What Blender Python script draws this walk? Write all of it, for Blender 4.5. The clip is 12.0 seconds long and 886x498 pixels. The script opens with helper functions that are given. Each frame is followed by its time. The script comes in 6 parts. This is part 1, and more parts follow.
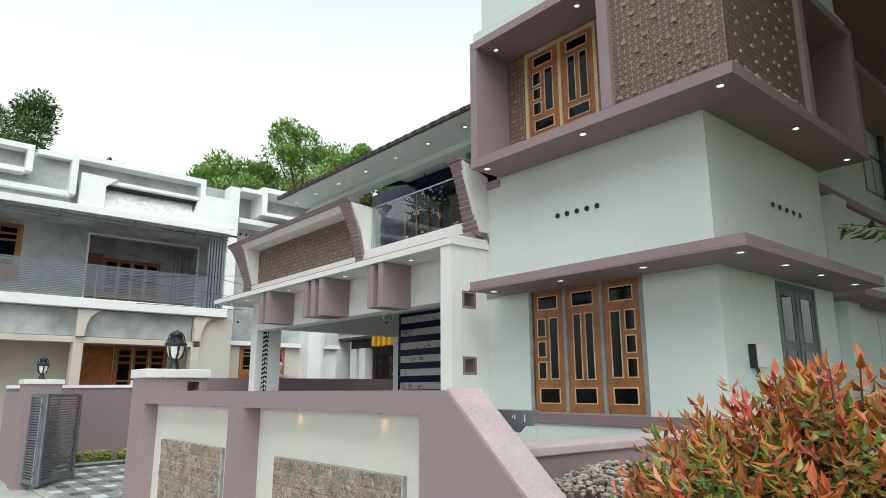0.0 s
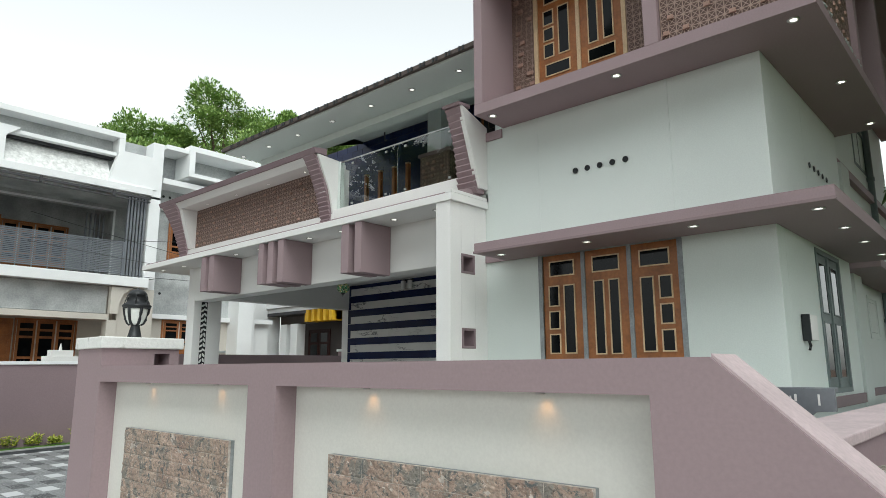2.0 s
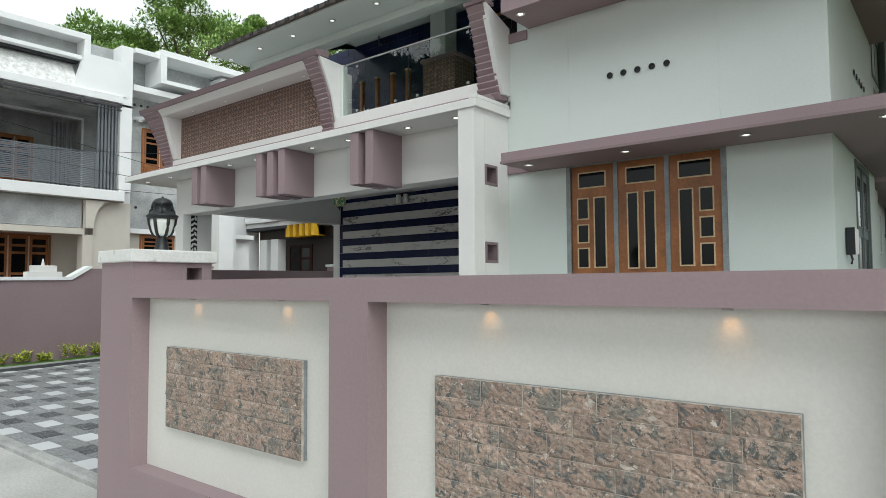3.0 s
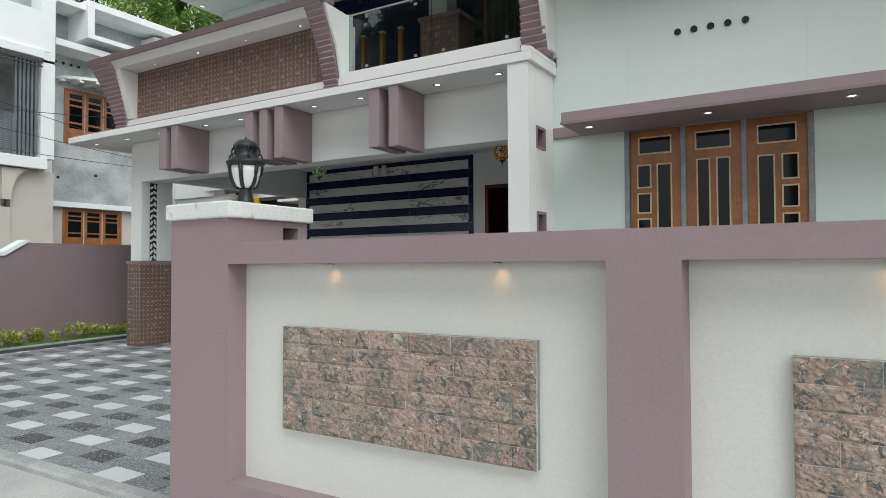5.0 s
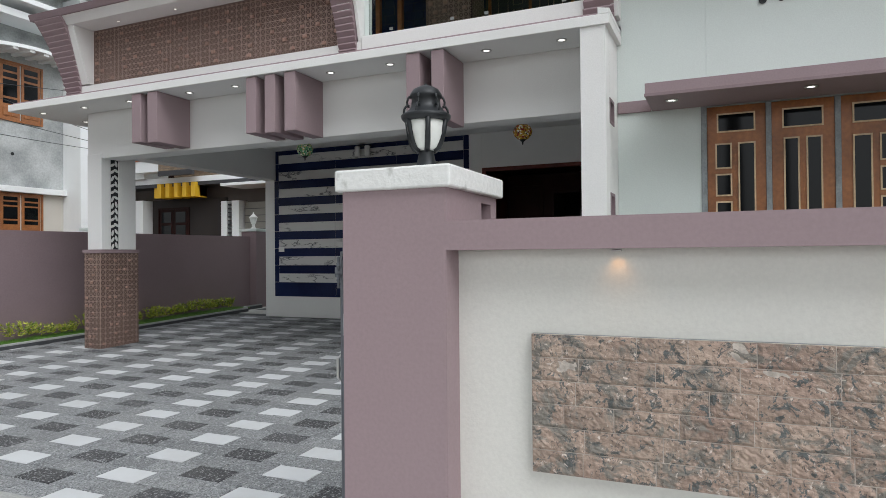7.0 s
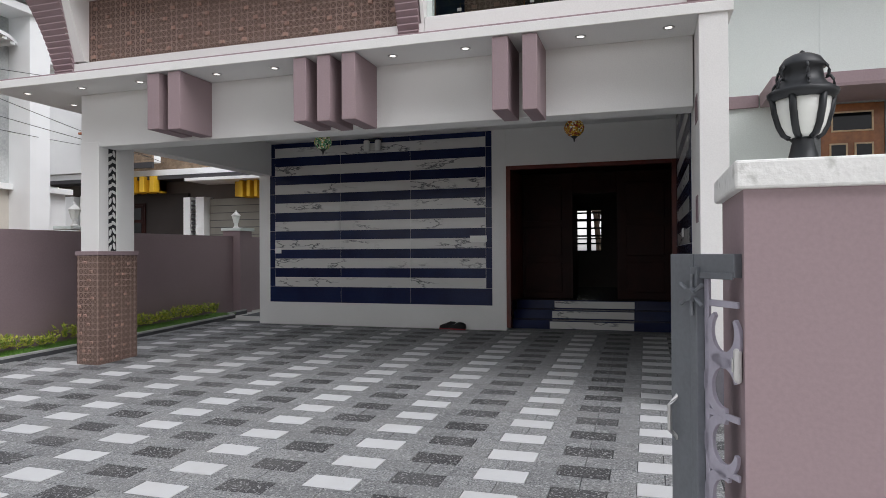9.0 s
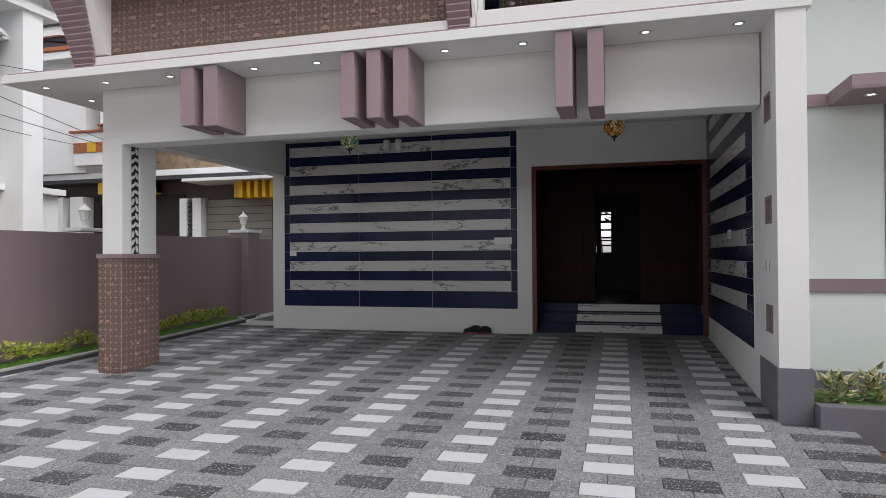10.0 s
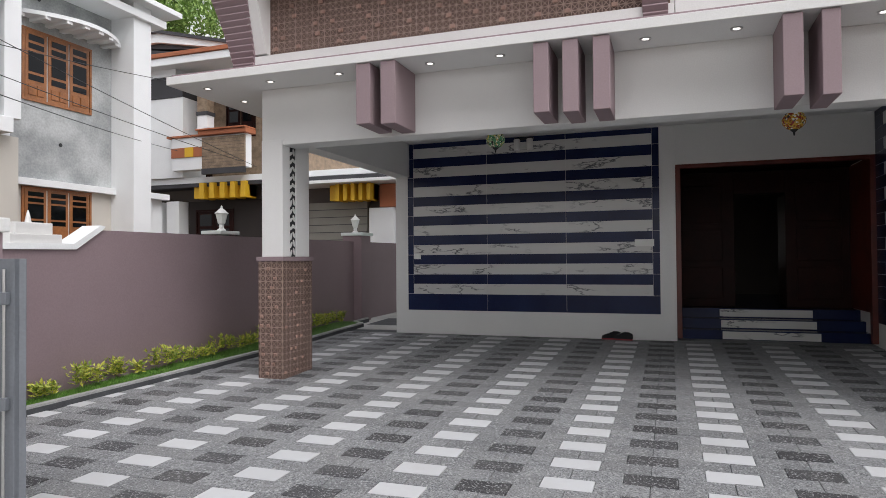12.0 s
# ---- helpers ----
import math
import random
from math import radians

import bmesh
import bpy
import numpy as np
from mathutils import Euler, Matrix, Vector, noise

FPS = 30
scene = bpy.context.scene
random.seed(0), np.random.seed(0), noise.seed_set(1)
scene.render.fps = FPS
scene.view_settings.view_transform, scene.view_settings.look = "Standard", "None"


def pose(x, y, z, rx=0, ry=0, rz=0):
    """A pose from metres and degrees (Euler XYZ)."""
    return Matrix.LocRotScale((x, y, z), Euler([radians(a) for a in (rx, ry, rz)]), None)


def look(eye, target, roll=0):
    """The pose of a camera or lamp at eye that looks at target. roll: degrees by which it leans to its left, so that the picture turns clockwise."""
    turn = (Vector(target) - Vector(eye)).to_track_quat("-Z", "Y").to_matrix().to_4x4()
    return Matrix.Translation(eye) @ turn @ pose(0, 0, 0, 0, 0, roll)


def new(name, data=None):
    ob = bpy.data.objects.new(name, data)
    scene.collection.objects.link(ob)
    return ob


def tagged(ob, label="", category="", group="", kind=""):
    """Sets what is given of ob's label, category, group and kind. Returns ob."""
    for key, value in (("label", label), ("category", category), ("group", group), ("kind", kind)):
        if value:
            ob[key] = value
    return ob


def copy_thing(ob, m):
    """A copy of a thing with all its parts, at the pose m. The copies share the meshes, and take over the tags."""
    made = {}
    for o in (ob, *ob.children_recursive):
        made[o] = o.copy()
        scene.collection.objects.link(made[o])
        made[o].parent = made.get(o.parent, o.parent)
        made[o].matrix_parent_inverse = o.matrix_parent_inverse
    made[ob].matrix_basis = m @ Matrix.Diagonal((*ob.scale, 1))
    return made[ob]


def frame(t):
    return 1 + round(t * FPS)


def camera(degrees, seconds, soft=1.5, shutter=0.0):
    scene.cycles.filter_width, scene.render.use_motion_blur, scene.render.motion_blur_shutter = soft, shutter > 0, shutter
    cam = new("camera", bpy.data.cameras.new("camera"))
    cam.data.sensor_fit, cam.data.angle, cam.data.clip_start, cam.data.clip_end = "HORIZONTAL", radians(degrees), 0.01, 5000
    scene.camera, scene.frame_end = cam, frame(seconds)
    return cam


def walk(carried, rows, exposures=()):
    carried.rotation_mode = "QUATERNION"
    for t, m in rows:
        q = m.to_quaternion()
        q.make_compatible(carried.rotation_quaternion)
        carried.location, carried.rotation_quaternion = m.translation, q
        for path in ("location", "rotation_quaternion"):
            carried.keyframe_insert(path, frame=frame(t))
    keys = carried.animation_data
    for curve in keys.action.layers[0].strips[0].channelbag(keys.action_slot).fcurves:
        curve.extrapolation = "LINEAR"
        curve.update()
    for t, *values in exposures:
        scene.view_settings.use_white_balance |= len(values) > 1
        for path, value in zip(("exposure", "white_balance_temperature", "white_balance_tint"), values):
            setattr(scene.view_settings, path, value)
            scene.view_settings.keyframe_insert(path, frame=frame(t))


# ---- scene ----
cam = camera(68.4, 12.0, soft=0.85)
METRES, EYE, TILT, LEAN, TURN = 9.1, 1.5, 0.0, 0.0, -40.5
ROWS = [
    (0.0, 0.0, 0.0, 0.0, 0.03, 12.27, 0.15),
    (0.5, -0.022, 0.0351, 0.0024, 0.04, 12.15, 0.17),
    (1.0, -0.0491, 0.0692, 0.002, -3.82, 12.28, 0.07),
    (1.5, -0.0756, 0.0956, 0.0014, -7.38, 11.58, 0.18),
    (2.0, -0.1016, 0.1275, -0.0031, -7.53, 10.45, 0.19),
    (2.5, -0.1299, 0.153, -0.0024, -7.79, 5.31, 0.04),
    (4.5, -0.2581, 0.2539, -0.0117, -17.01, 1.57, 0.19),
    (5.0, -0.2883, 0.2892, -0.0133, -18.18, 1.59, 0.25),
    (5.5, -0.3185, 0.323, -0.0133, -20.73, 0.66, 0.2),
    (6.0, -0.3479, 0.3576, -0.0148, -22.88, 0.24, 0.24),
    (6.5, -0.3726, 0.3902, -0.0144, -24.11, 0.36, 0.42),
    (8.5, -0.4819, 0.5274, -0.0071, -31.71, 0.59, 0.34),
    (9.0, -0.5031, 0.5626, -0.0062, -32.07, 0.45, 0.31),
    (9.5, -0.5284, 0.5966, -0.0062, -32.23, 0.53, 0.31),
    (10.0, -0.5564, 0.6278, -0.0053, -34.13, 0.62, 0.4),
    (10.5, -0.5821, 0.6673, -0.005, -34.22, 0.71, 0.32),
    (11.0, -0.6143, 0.698, -0.0048, -34.24, 1.02, 0.37),
    (11.5, -0.6415, 0.719, -0.0049, -33.8, 1.05, 0.45),
    (12.0, -0.663, 0.7385, -0.006, -30.26, 1.0, 0.46),
]
walk(cam, [(t, pose(0, 0, EYE, TILT, LEAN, TURN) @ pose(METRES * x, METRES * y, METRES * z, 90 + pitch, roll, yaw)) for t, x, y, z, yaw, pitch, roll in ROWS], [(0.0, -2.1, 6400, 3), (2.0, -2.2, 6400, 3), (4.5, -2.28, 6300, 4), (6.5, -2.28, 6300, 7), (8.5, -2.22, 6400, 13), (12.0, -2.17, 6500, 14)])

# ---- world and sun ----
world = bpy.data.worlds.new("world")
scene.world = world
world.use_nodes = True
wn = world.node_tree
wn.nodes.clear()
w_out = wn.nodes.new("ShaderNodeOutputWorld")
w_bg = wn.nodes.new("ShaderNodeBackground")
w_sky = wn.nodes.new("ShaderNodeTexSky")
w_hsv = wn.nodes.new("ShaderNodeHueSaturation")
w_sky.sky_type = "NISHITA"
w_sky.sun_disc = False
w_sky.sun_elevation = radians(52)
w_sky.sun_rotation = radians(215)
w_sky.air_density = 1.0
w_sky.dust_density = 2.0
w_hsv.inputs["Saturation"].default_value = 0.12
w_hsv.inputs["Value"].default_value = 10.0
w_bg.inputs["Strength"].default_value = 0.15
wn.links.new(w_sky.outputs[0], w_hsv.inputs["Color"])
wn.links.new(w_hsv.outputs[0], w_bg.inputs[0])
wn.links.new(w_bg.outputs[0], w_out.inputs[0])

sun = new("sun", bpy.data.lights.new("sun", "SUN"))
sun.data.energy = 1.0
sun.data.angle = radians(40)
sun.data.color = (1.0, 0.99, 0.97)
sun.matrix_world = look((-14, -14, 30), (0, 6, 0))

# ---- materials ----
MATS = {}


def mat(name, col, rough=0.7, metal=0.0, scale=3.0, var=0.08, bump=0.1, fine=60.0, col2=None, spec=0.5, island=0.0, lo=0.38, hi=0.72):
    """Paint, plaster or metal: two scales of noise over a base colour, and a fine relief."""
    if name in MATS:
        return MATS[name]
    m = bpy.data.materials.new(name)
    m.use_nodes = True
    t = m.node_tree
    N, L = t.nodes, t.links
    b = N["Principled BSDF"]
    b.inputs["Roughness"].default_value = rough
    b.inputs["Metallic"].default_value = metal
    b.inputs["Specular IOR Level"].default_value = spec
    tc = N.new("ShaderNodeTexCoord")
    n1 = N.new("ShaderNodeTexNoise")
    n1.inputs["Scale"].default_value = scale
    n1.inputs["Detail"].default_value = 6
    n2 = N.new("ShaderNodeTexNoise")
    n2.inputs["Scale"].default_value = fine
    n2.inputs["Detail"].default_value = 3
    L.new(tc.outputs["Object"], n1.inputs["Vector"])
    L.new(tc.outputs["Object"], n2.inputs["Vector"])
    ramp = N.new("ShaderNodeMix")
    ramp.data_type = "RGBA"
    c2 = col2 or tuple(max(0.0, c * (1 - 2.2 * var)) for c in col)
    ramp.inputs[6].default_value = (*col, 1)
    ramp.inputs[7].default_value = (*c2, 1)
    mr = N.new("ShaderNodeMapRange")
    mr.inputs[1].default_value = lo
    mr.inputs[2].default_value = hi
    L.new(n1.outputs[0], mr.inputs[0])
    L.new(mr.outputs[0], ramp.inputs[0])
    ov = N.new("ShaderNodeHueSaturation")
    mv = N.new("ShaderNodeMapRange")
    mv.inputs[1].default_value = 0.3
    mv.inputs[2].default_value = 0.7
    mv.inputs[3].default_value = 1 - var
    mv.inputs[4].default_value = 1 + var
    L.new(n2.outputs[0], mv.inputs[0])
    L.new(mv.outputs[0], ov.inputs["Value"])
    L.new(ramp.outputs[2], ov.inputs["Color"])
    last = ov.outputs[0]
    if island:
        oi = N.new("ShaderNodeObjectInfo")
        hv = N.new("ShaderNodeHueSaturation")
        m3 = N.new("ShaderNodeMapRange")
        m3.inputs[3].default_value = 1 - island
        m3.inputs[4].default_value = 1 + island
        L.new(oi.outputs["Random"], m3.inputs[0])
        L.new(m3.outputs[0], hv.inputs["Value"])
        L.new(last, hv.inputs["Color"])
        last = hv.outputs[0]
    L.new(last, b.inputs["Base Color"])
    if bump:
        bp = N.new("ShaderNodeBump")
        bp.inputs["Strength"].default_value = bump
        bp.inputs["Distance"].default_value = 0.01
        L.new(n2.outputs[0], bp.inputs["Height"])
        L.new(bp.outputs[0], b.inputs["Normal"])
    MATS[name] = m
    return m


WHITE = mat("white_paint", (0.70, 0.765, 0.735), 0.75, scale=0.8, var=0.03, bump=0.12, fine=90)
PORCHW = mat("porch_white_paint", (0.81, 0.812, 0.795), 0.75, scale=0.7, var=0.03, bump=0.1, fine=90)
TRIMW = mat("bright_white_trim", (0.84, 0.86, 0.86), 0.7, scale=1.2, var=0.03, bump=0.08, fine=60)
CAPW = mat("stained_white_cap", (0.78, 0.79, 0.77), 0.75, scale=11, var=0.05, bump=0.25, fine=50, col2=(0.52, 0.53, 0.50), lo=0.60, hi=0.68)
CREAM = mat("cream_recess_paint", (0.72, 0.715, 0.67), 0.7, scale=0.9, var=0.03, bump=0.1, fine=80)
MAUVE = mat("mauve_paint", (0.318, 0.238, 0.254), 0.72, scale=0.9, var=0.04, bump=0.05, fine=70)
MAUVE_D = mat("dark_mauve_paint", (0.268, 0.198, 0.212), 0.72, scale=0.9, var=0.05, bump=0.12, fine=70)
GREYBASE = mat("grey_base_paint", (0.17, 0.165, 0.185), 0.7, scale=1.5, var=0.06)
CONCRETE = mat("bare_cement_plaster", (0.50, 0.52, 0.515), 0.85, scale=1.6, var=0.12, bump=0.3, fine=24, col2=(0.27, 0.285, 0.285))
ROADM = mat("concrete_road", (0.54, 0.535, 0.51), 0.9, scale=1.2, var=0.12, bump=0.4, fine=45)
SOIL = mat("red_soil", (0.17, 0.105, 0.07), 0.95, scale=2.5, var=0.2, bump=0.6, fine=40)
KERB = mat("kerb_concrete", (0.44, 0.445, 0.43), 0.85, scale=3, var=0.15, bump=0.4)
KERBD = mat("dark_kerb", (0.07, 0.075, 0.08), 0.7, scale=3, var=0.15, bump=0.3)
TEAK = mat("varnished_teak", (0.35, 0.13, 0.038), 0.38, scale=5, var=0.16, bump=0.05, fine=30)
TEAKL = mat("pale_beading", (0.66, 0.50, 0.31), 0.5, scale=6, var=0.1, bump=0.05)
MAUVE_B = mat("dull_mauve_paint", (0.25, 0.185, 0.20), 0.72, scale=0.9, var=0.05, bump=0.12, fine=70)
# also colours the hall walls and ceiling, where it stands for gloom
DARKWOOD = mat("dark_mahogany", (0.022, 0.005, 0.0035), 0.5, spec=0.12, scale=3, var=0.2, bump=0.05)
CEMENTF = mat("cement_window_frame", (0.30, 0.325, 0.335), 0.85, scale=8, var=0.12, bump=0.3)
BLACK = mat("black_metal", (0.022, 0.025, 0.028), 0.42, metal=0.2, scale=8, var=0.1, bump=0.05)
GATE = mat("grey_gate_paint", (0.17, 0.185, 0.205), 0.42, metal=0.1, scale=4, var=0.06, bump=0.04)
OPAL = mat("opal_shade", (0.78, 0.80, 0.76), 0.25, scale=5, var=0.02, bump=0)
GRASS = mat("lawn_green", (0.10, 0.22, 0.04), 0.8, scale=12, var=0.25, bump=0.3)
DARK = mat("painted_interior_shade", (0.02, 0.014, 0.012), 0.7, scale=2, var=0.1)
TILEB = mat("navy_tile", (0.008, 0.013, 0.050), 0.22, scale=1.4, var=0.2, bump=0.02, col2=(0.014, 0.024, 0.075), island=0.12, spec=0.22)
REDWOOD = mat("red_mahogany", (0.13, 0.022, 0.012), 0.45, scale=3, var=0.2, bump=0.05)
YELLOW = mat("yellow_paint", (0.72, 0.43, 0.02), 0.6, scale=2, var=0.06)
ORANGE = mat("brick_orange_paint", (0.40, 0.13, 0.055), 0.65, scale=2, var=0.08)
CHAR = mat("charcoal_paint", (0.045, 0.045, 0.05), 0.65, scale=2, var=0.08)
BROWNP = mat("taupe_paint", (0.10, 0.08, 0.07), 0.7, scale=2, var=0.08)
TANST = mat("tan_ledge_stone", (0.30, 0.22, 0.15), 0.85, scale=6, var=0.2, bump=0.6)
CHROME = mat("brushed_steel", (0.6, 0.6, 0.6), 0.3, metal=1.0, scale=5, var=0.05, bump=0)
PLASTIC = mat("white_plastic", (0.75, 0.75, 0.73), 0.4, scale=5, var=0.02, bump=0)
LILAC = mat("lilac_panel_paint", (0.44, 0.42, 0.50), 0.5, scale=3, var=0.04, bump=0.05)


def granite(name, base, specks, dust, spread, rough=0.7):
    """Paver stone: grain, pits and pale flecks, dust in clouds, and a tone of its own for each paver. specks: scale, low, high, colour, strength."""
    m = bpy.data.materials.new(name)
    m.use_nodes = True
    N, L = m.node_tree.nodes, m.node_tree.links
    b = N["Principled BSDF"]
    b.inputs["Roughness"].default_value = rough
    g = N.new("ShaderNodeNewGeometry")
    oi = N.new("ShaderNodeObjectInfo")
    add = N.new("ShaderNodeMath")
    add.operation = "ADD"
    L.new(oi.outputs["Random"], add.inputs[0])
    L.new(g.outputs["Random Per Island"], add.inputs[1])
    fr = N.new("ShaderNodeMath")
    fr.operation = "FRACT"
    L.new(add.outputs[0], fr.inputs[0])
    tone = N.new("ShaderNodeMapRange")
    tone.inputs[3].default_value = 1 - spread
    tone.inputs[4].default_value = 1 + spread
    L.new(fr.outputs[0], tone.inputs[0])
    first = N.new("ShaderNodeHueSaturation")
    first.inputs["Color"].default_value = (*base, 1)
    L.new(tone.outputs[0], first.inputs["Value"])
    cur = first.outputs[0]
    height = None
    for sc_, lo, hi, col_, amount in specks + [(2.2, 0.45, 0.75, dust, 0.35)]:
        nz = N.new("ShaderNodeTexNoise")
        nz.inputs["Scale"].default_value = sc_
        nz.inputs["Detail"].default_value = 4
        nz.inputs["Roughness"].default_value = 0.65
        L.new(g.outputs["Position"], nz.inputs["Vector"])
        r = N.new("ShaderNodeMapRange")
        r.inputs[1].default_value = lo
        r.inputs[2].default_value = hi
        r.inputs[4].default_value = amount
        L.new(nz.outputs[0], r.inputs[0])
        mx = N.new("ShaderNodeMix")
        mx.data_type = "RGBA"
        mx.inputs[7].default_value = (*col_, 1)
        L.new(r.outputs[0], mx.inputs[0])
        L.new(cur, mx.inputs[6])
        cur = mx.outputs[2]
        height = height or nz.outputs[0]
    L.new(cur, b.inputs["Base Color"])
    bp = N.new("ShaderNodeBump")
    bp.inputs["Strength"].default_value = 0.35
    bp.inputs["Distance"].default_value = 0.006
    L.new(height, bp.inputs["Height"])
    L.new(bp.outputs[0], b.inputs["Normal"])
    return m


PAV_W = granite("white_paver", (0.61, 0.625, 0.635), [(70.0, 0.60, 0.72, (0.48, 0.49, 0.50), 0.4)], (0.50, 0.49, 0.47), 0.05)
PAV_G = granite("grey_granite_paver", (0.27, 0.28, 0.285), [(85.0, 0.50, 0.58, (0.075, 0.08, 0.085), 0.9), (60.0, 0.55, 0.62, (0.52, 0.53, 0.53), 0.85), (22.0, 0.50, 0.66, (0.13, 0.135, 0.14), 0.65)], (0.36, 0.36, 0.35), 0.17)
PAV_D = granite("dark_granite_paver", (0.062, 0.064, 0.068), [(90.0, 0.52, 0.60, (0.016, 0.016, 0.018), 0.85), (62.0, 0.56, 0.62, (0.50, 0.51, 0.51), 0.9), (24.0, 0.58, 0.7, (0.22, 0.22, 0.22), 0.6)], (0.20, 0.195, 0.19), 0.3)


def stone_mat(name):
    """Split stone: warm brown faces with dark grey-green patches and pale chipped edges."""
    m = mat(name, (0.40, 0.31, 0.25), 0.85, scale=5, var=0.2, bump=1.0, fine=55, col2=(0.33, 0.235, 0.19), island=0.16)
    N, L = m.node_tree.nodes, m.node_tree.links
    b = N["Principled BSDF"]
    old = b.inputs["Base Color"].links[0].from_socket
    tc = N.new("ShaderNodeTexCoord")
    cur = old
    for sc, lo, hi, col_ in ((9.0, 0.50, 0.58, (0.22, 0.205, 0.18)), (24.0, 0.55, 0.59, (0.11, 0.12, 0.12)), (70.0, 0.57, 0.62, (0.12, 0.105, 0.095)), (42.0, 0.60, 0.64, (0.60, 0.53, 0.47))):
        nz = N.new("ShaderNodeTexNoise")
        nz.inputs["Scale"].default_value = sc
        nz.inputs["Detail"].default_value = 8
        nz.inputs["Roughness"].default_value = 0.7
        nz.inputs["Distortion"].default_value = 0.8
        L.new(tc.outputs["Object"], nz.inputs["Vector"])
        r = N.new("ShaderNodeMapRange")
        r.inputs[1].default_value = lo
        r.inputs[2].default_value = hi
        L.new(nz.outputs[0], r.inputs[0])
        mx = N.new("ShaderNodeMix")
        mx.data_type = "RGBA"
        mx.inputs[7].default_value = (*col_, 1)
        L.new(r.outputs[0], mx.inputs[0])
        L.new(cur, mx.inputs[6])
        cur = mx.outputs[2]
    L.new(cur, b.inputs["Base Color"])
    return m


STONE = stone_mat("split_stone")


def glass(name, col, rough=0.02):
    m = bpy.data.materials.new(name)
    m.use_nodes = True
    b = m.node_tree.nodes["Principled BSDF"]
    b.inputs["Base Color"].default_value = (*col, 1)
    b.inputs["Roughness"].default_value = rough
    b.inputs["Transmission Weight"].default_value = 1.0
    b.inputs["IOR"].default_value = 1.45
    return m


def lamp_mat(name, col, power):
    m = bpy.data.materials.new(name)
    m.use_nodes = True
    b = m.node_tree.nodes["Principled BSDF"]
    b.inputs["Base Color"].default_value = (*col, 1)
    b.inputs["Emission Color"].default_value = (*col, 1)
    b.inputs["Emission Strength"].default_value = power
    return m


GLASS = glass("clear_glass", (0.93, 0.97, 0.95))
# opaque panes; the dark of the rooms behind is put into their colour
DGLASS = mat("opaque_dark_reflective", (0.004, 0.005, 0.006), 0.05, scale=1, var=0.05, bump=0, spec=0.16)
LED = lamp_mat("led_white", (1.0, 0.97, 0.92), 7.0)


def marble(name):
    """White glazed tile with dark branching veins."""
    m = bpy.data.materials.new(name)
    m.use_nodes = True
    N, L = m.node_tree.nodes, m.node_tree.links
    b = N["Principled BSDF"]
    b.inputs["Roughness"].default_value = 0.18
    b.inputs["Specular IOR Level"].default_value = 0.3
    tc = N.new("ShaderNodeTexCoord")
    oi = N.new("ShaderNodeObjectInfo")
    add = N.new("ShaderNodeVectorMath")
    sc = N.new("ShaderNodeVectorMath")
    sc.operation = "SCALE"
    sc.inputs[0].default_value = (7, 5, 3)
    L.new(oi.outputs["Random"], sc.inputs["Scale"])
    L.new(tc.outputs["Object"], add.inputs[0])
    L.new(sc.outputs[0], add.inputs[1])
    lean = N.new("ShaderNodeMapping")
    lean.inputs["Rotation"].default_value = (0.6, 0.6, 0.0)
    lean.inputs["Scale"].default_value = (0.7, 0.7, 2.4)
    L.new(add.outputs[0], lean.inputs["Vector"])
    warp = N.new("ShaderNodeTexNoise")
    warp.inputs["Scale"].default_value = 2.1
    warp.inputs["Detail"].default_value = 7
    warp.inputs["Roughness"].default_value = 0.62
    L.new(lean.outputs[0], warp.inputs["Vector"])
    dist = N.new("ShaderNodeMath")
    dist.operation = "SUBTRACT"
    dist.inputs[1].default_value = 0.5
    L.new(warp.outputs[0], dist.inputs[0])
    ab = N.new("ShaderNodeMath")
    ab.operation = "ABSOLUTE"
    L.new(dist.outputs[0], ab.inputs[0])
    vein = N.new("ShaderNodeMapRange")
    vein.inputs[1].default_value = 0.0
    vein.inputs[2].default_value = 0.024
    vein.inputs[3].default_value = 1.0
    vein.inputs[4].default_value = 0.0
    L.new(ab.outputs[0], vein.inputs[0])
    gate = N.new("ShaderNodeTexNoise")
    gate.inputs["Scale"].default_value = 1.7
    L.new(add.outputs[0], gate.inputs["Vector"])
    gm = N.new("ShaderNodeMapRange")
    gm.inputs[1].default_value = 0.48
    gm.inputs[2].default_value = 0.58
    L.new(gate.outputs[0], gm.inputs[0])
    mul = N.new("ShaderNodeMath")
    mul.operation = "MULTIPLY"
    L.new(vein.outputs[0], mul.inputs[0])
    L.new(gm.outputs[0], mul.inputs[1])
    mx = N.new("ShaderNodeMix")
    mx.data_type = "RGBA"
    mx.inputs[6].default_value = (0.62, 0.62, 0.60, 1)
    mx.inputs[7].default_value = (0.03, 0.035, 0.05, 1)
    L.new(mul.outputs[0], mx.inputs[0])
    L.new(mx.outputs[2], b.inputs["Base Color"])
    return m


TILEW = marble("veined_white_tile")


# ---- mesh helpers ----
def box(bm, x0, x1, y0, y1, z0, z1, bev=0.0):
    """A box, with its edges bevelled, in a bmesh."""
    x0, x1 = min(x0, x1), max(x0, x1)
    y0, y1 = min(y0, y1), max(y0, y1)
    z0, z1 = min(z0, z1), max(z0, z1)
    vs = [bm.verts.new(p) for p in ((x0, y0, z0), (x1, y0, z0), (x1, y1, z0), (x0, y1, z0), (x0, y0, z1), (x1, y0, z1), (x1, y1, z1), (x0, y1, z1))]
    fs = [bm.faces.new([vs[i] for i in q]) for q in ((3, 2, 1, 0), (4, 5, 6, 7), (0, 1, 5, 4), (1, 2, 6, 5), (2, 3, 7, 6), (3, 0, 4, 7))]
    if bev:
        es = list({e for f in fs for e in f.edges})
        bmesh.ops.bevel(bm, geom=es, offset=bev, segments=2, affect="EDGES", profile=0.5)


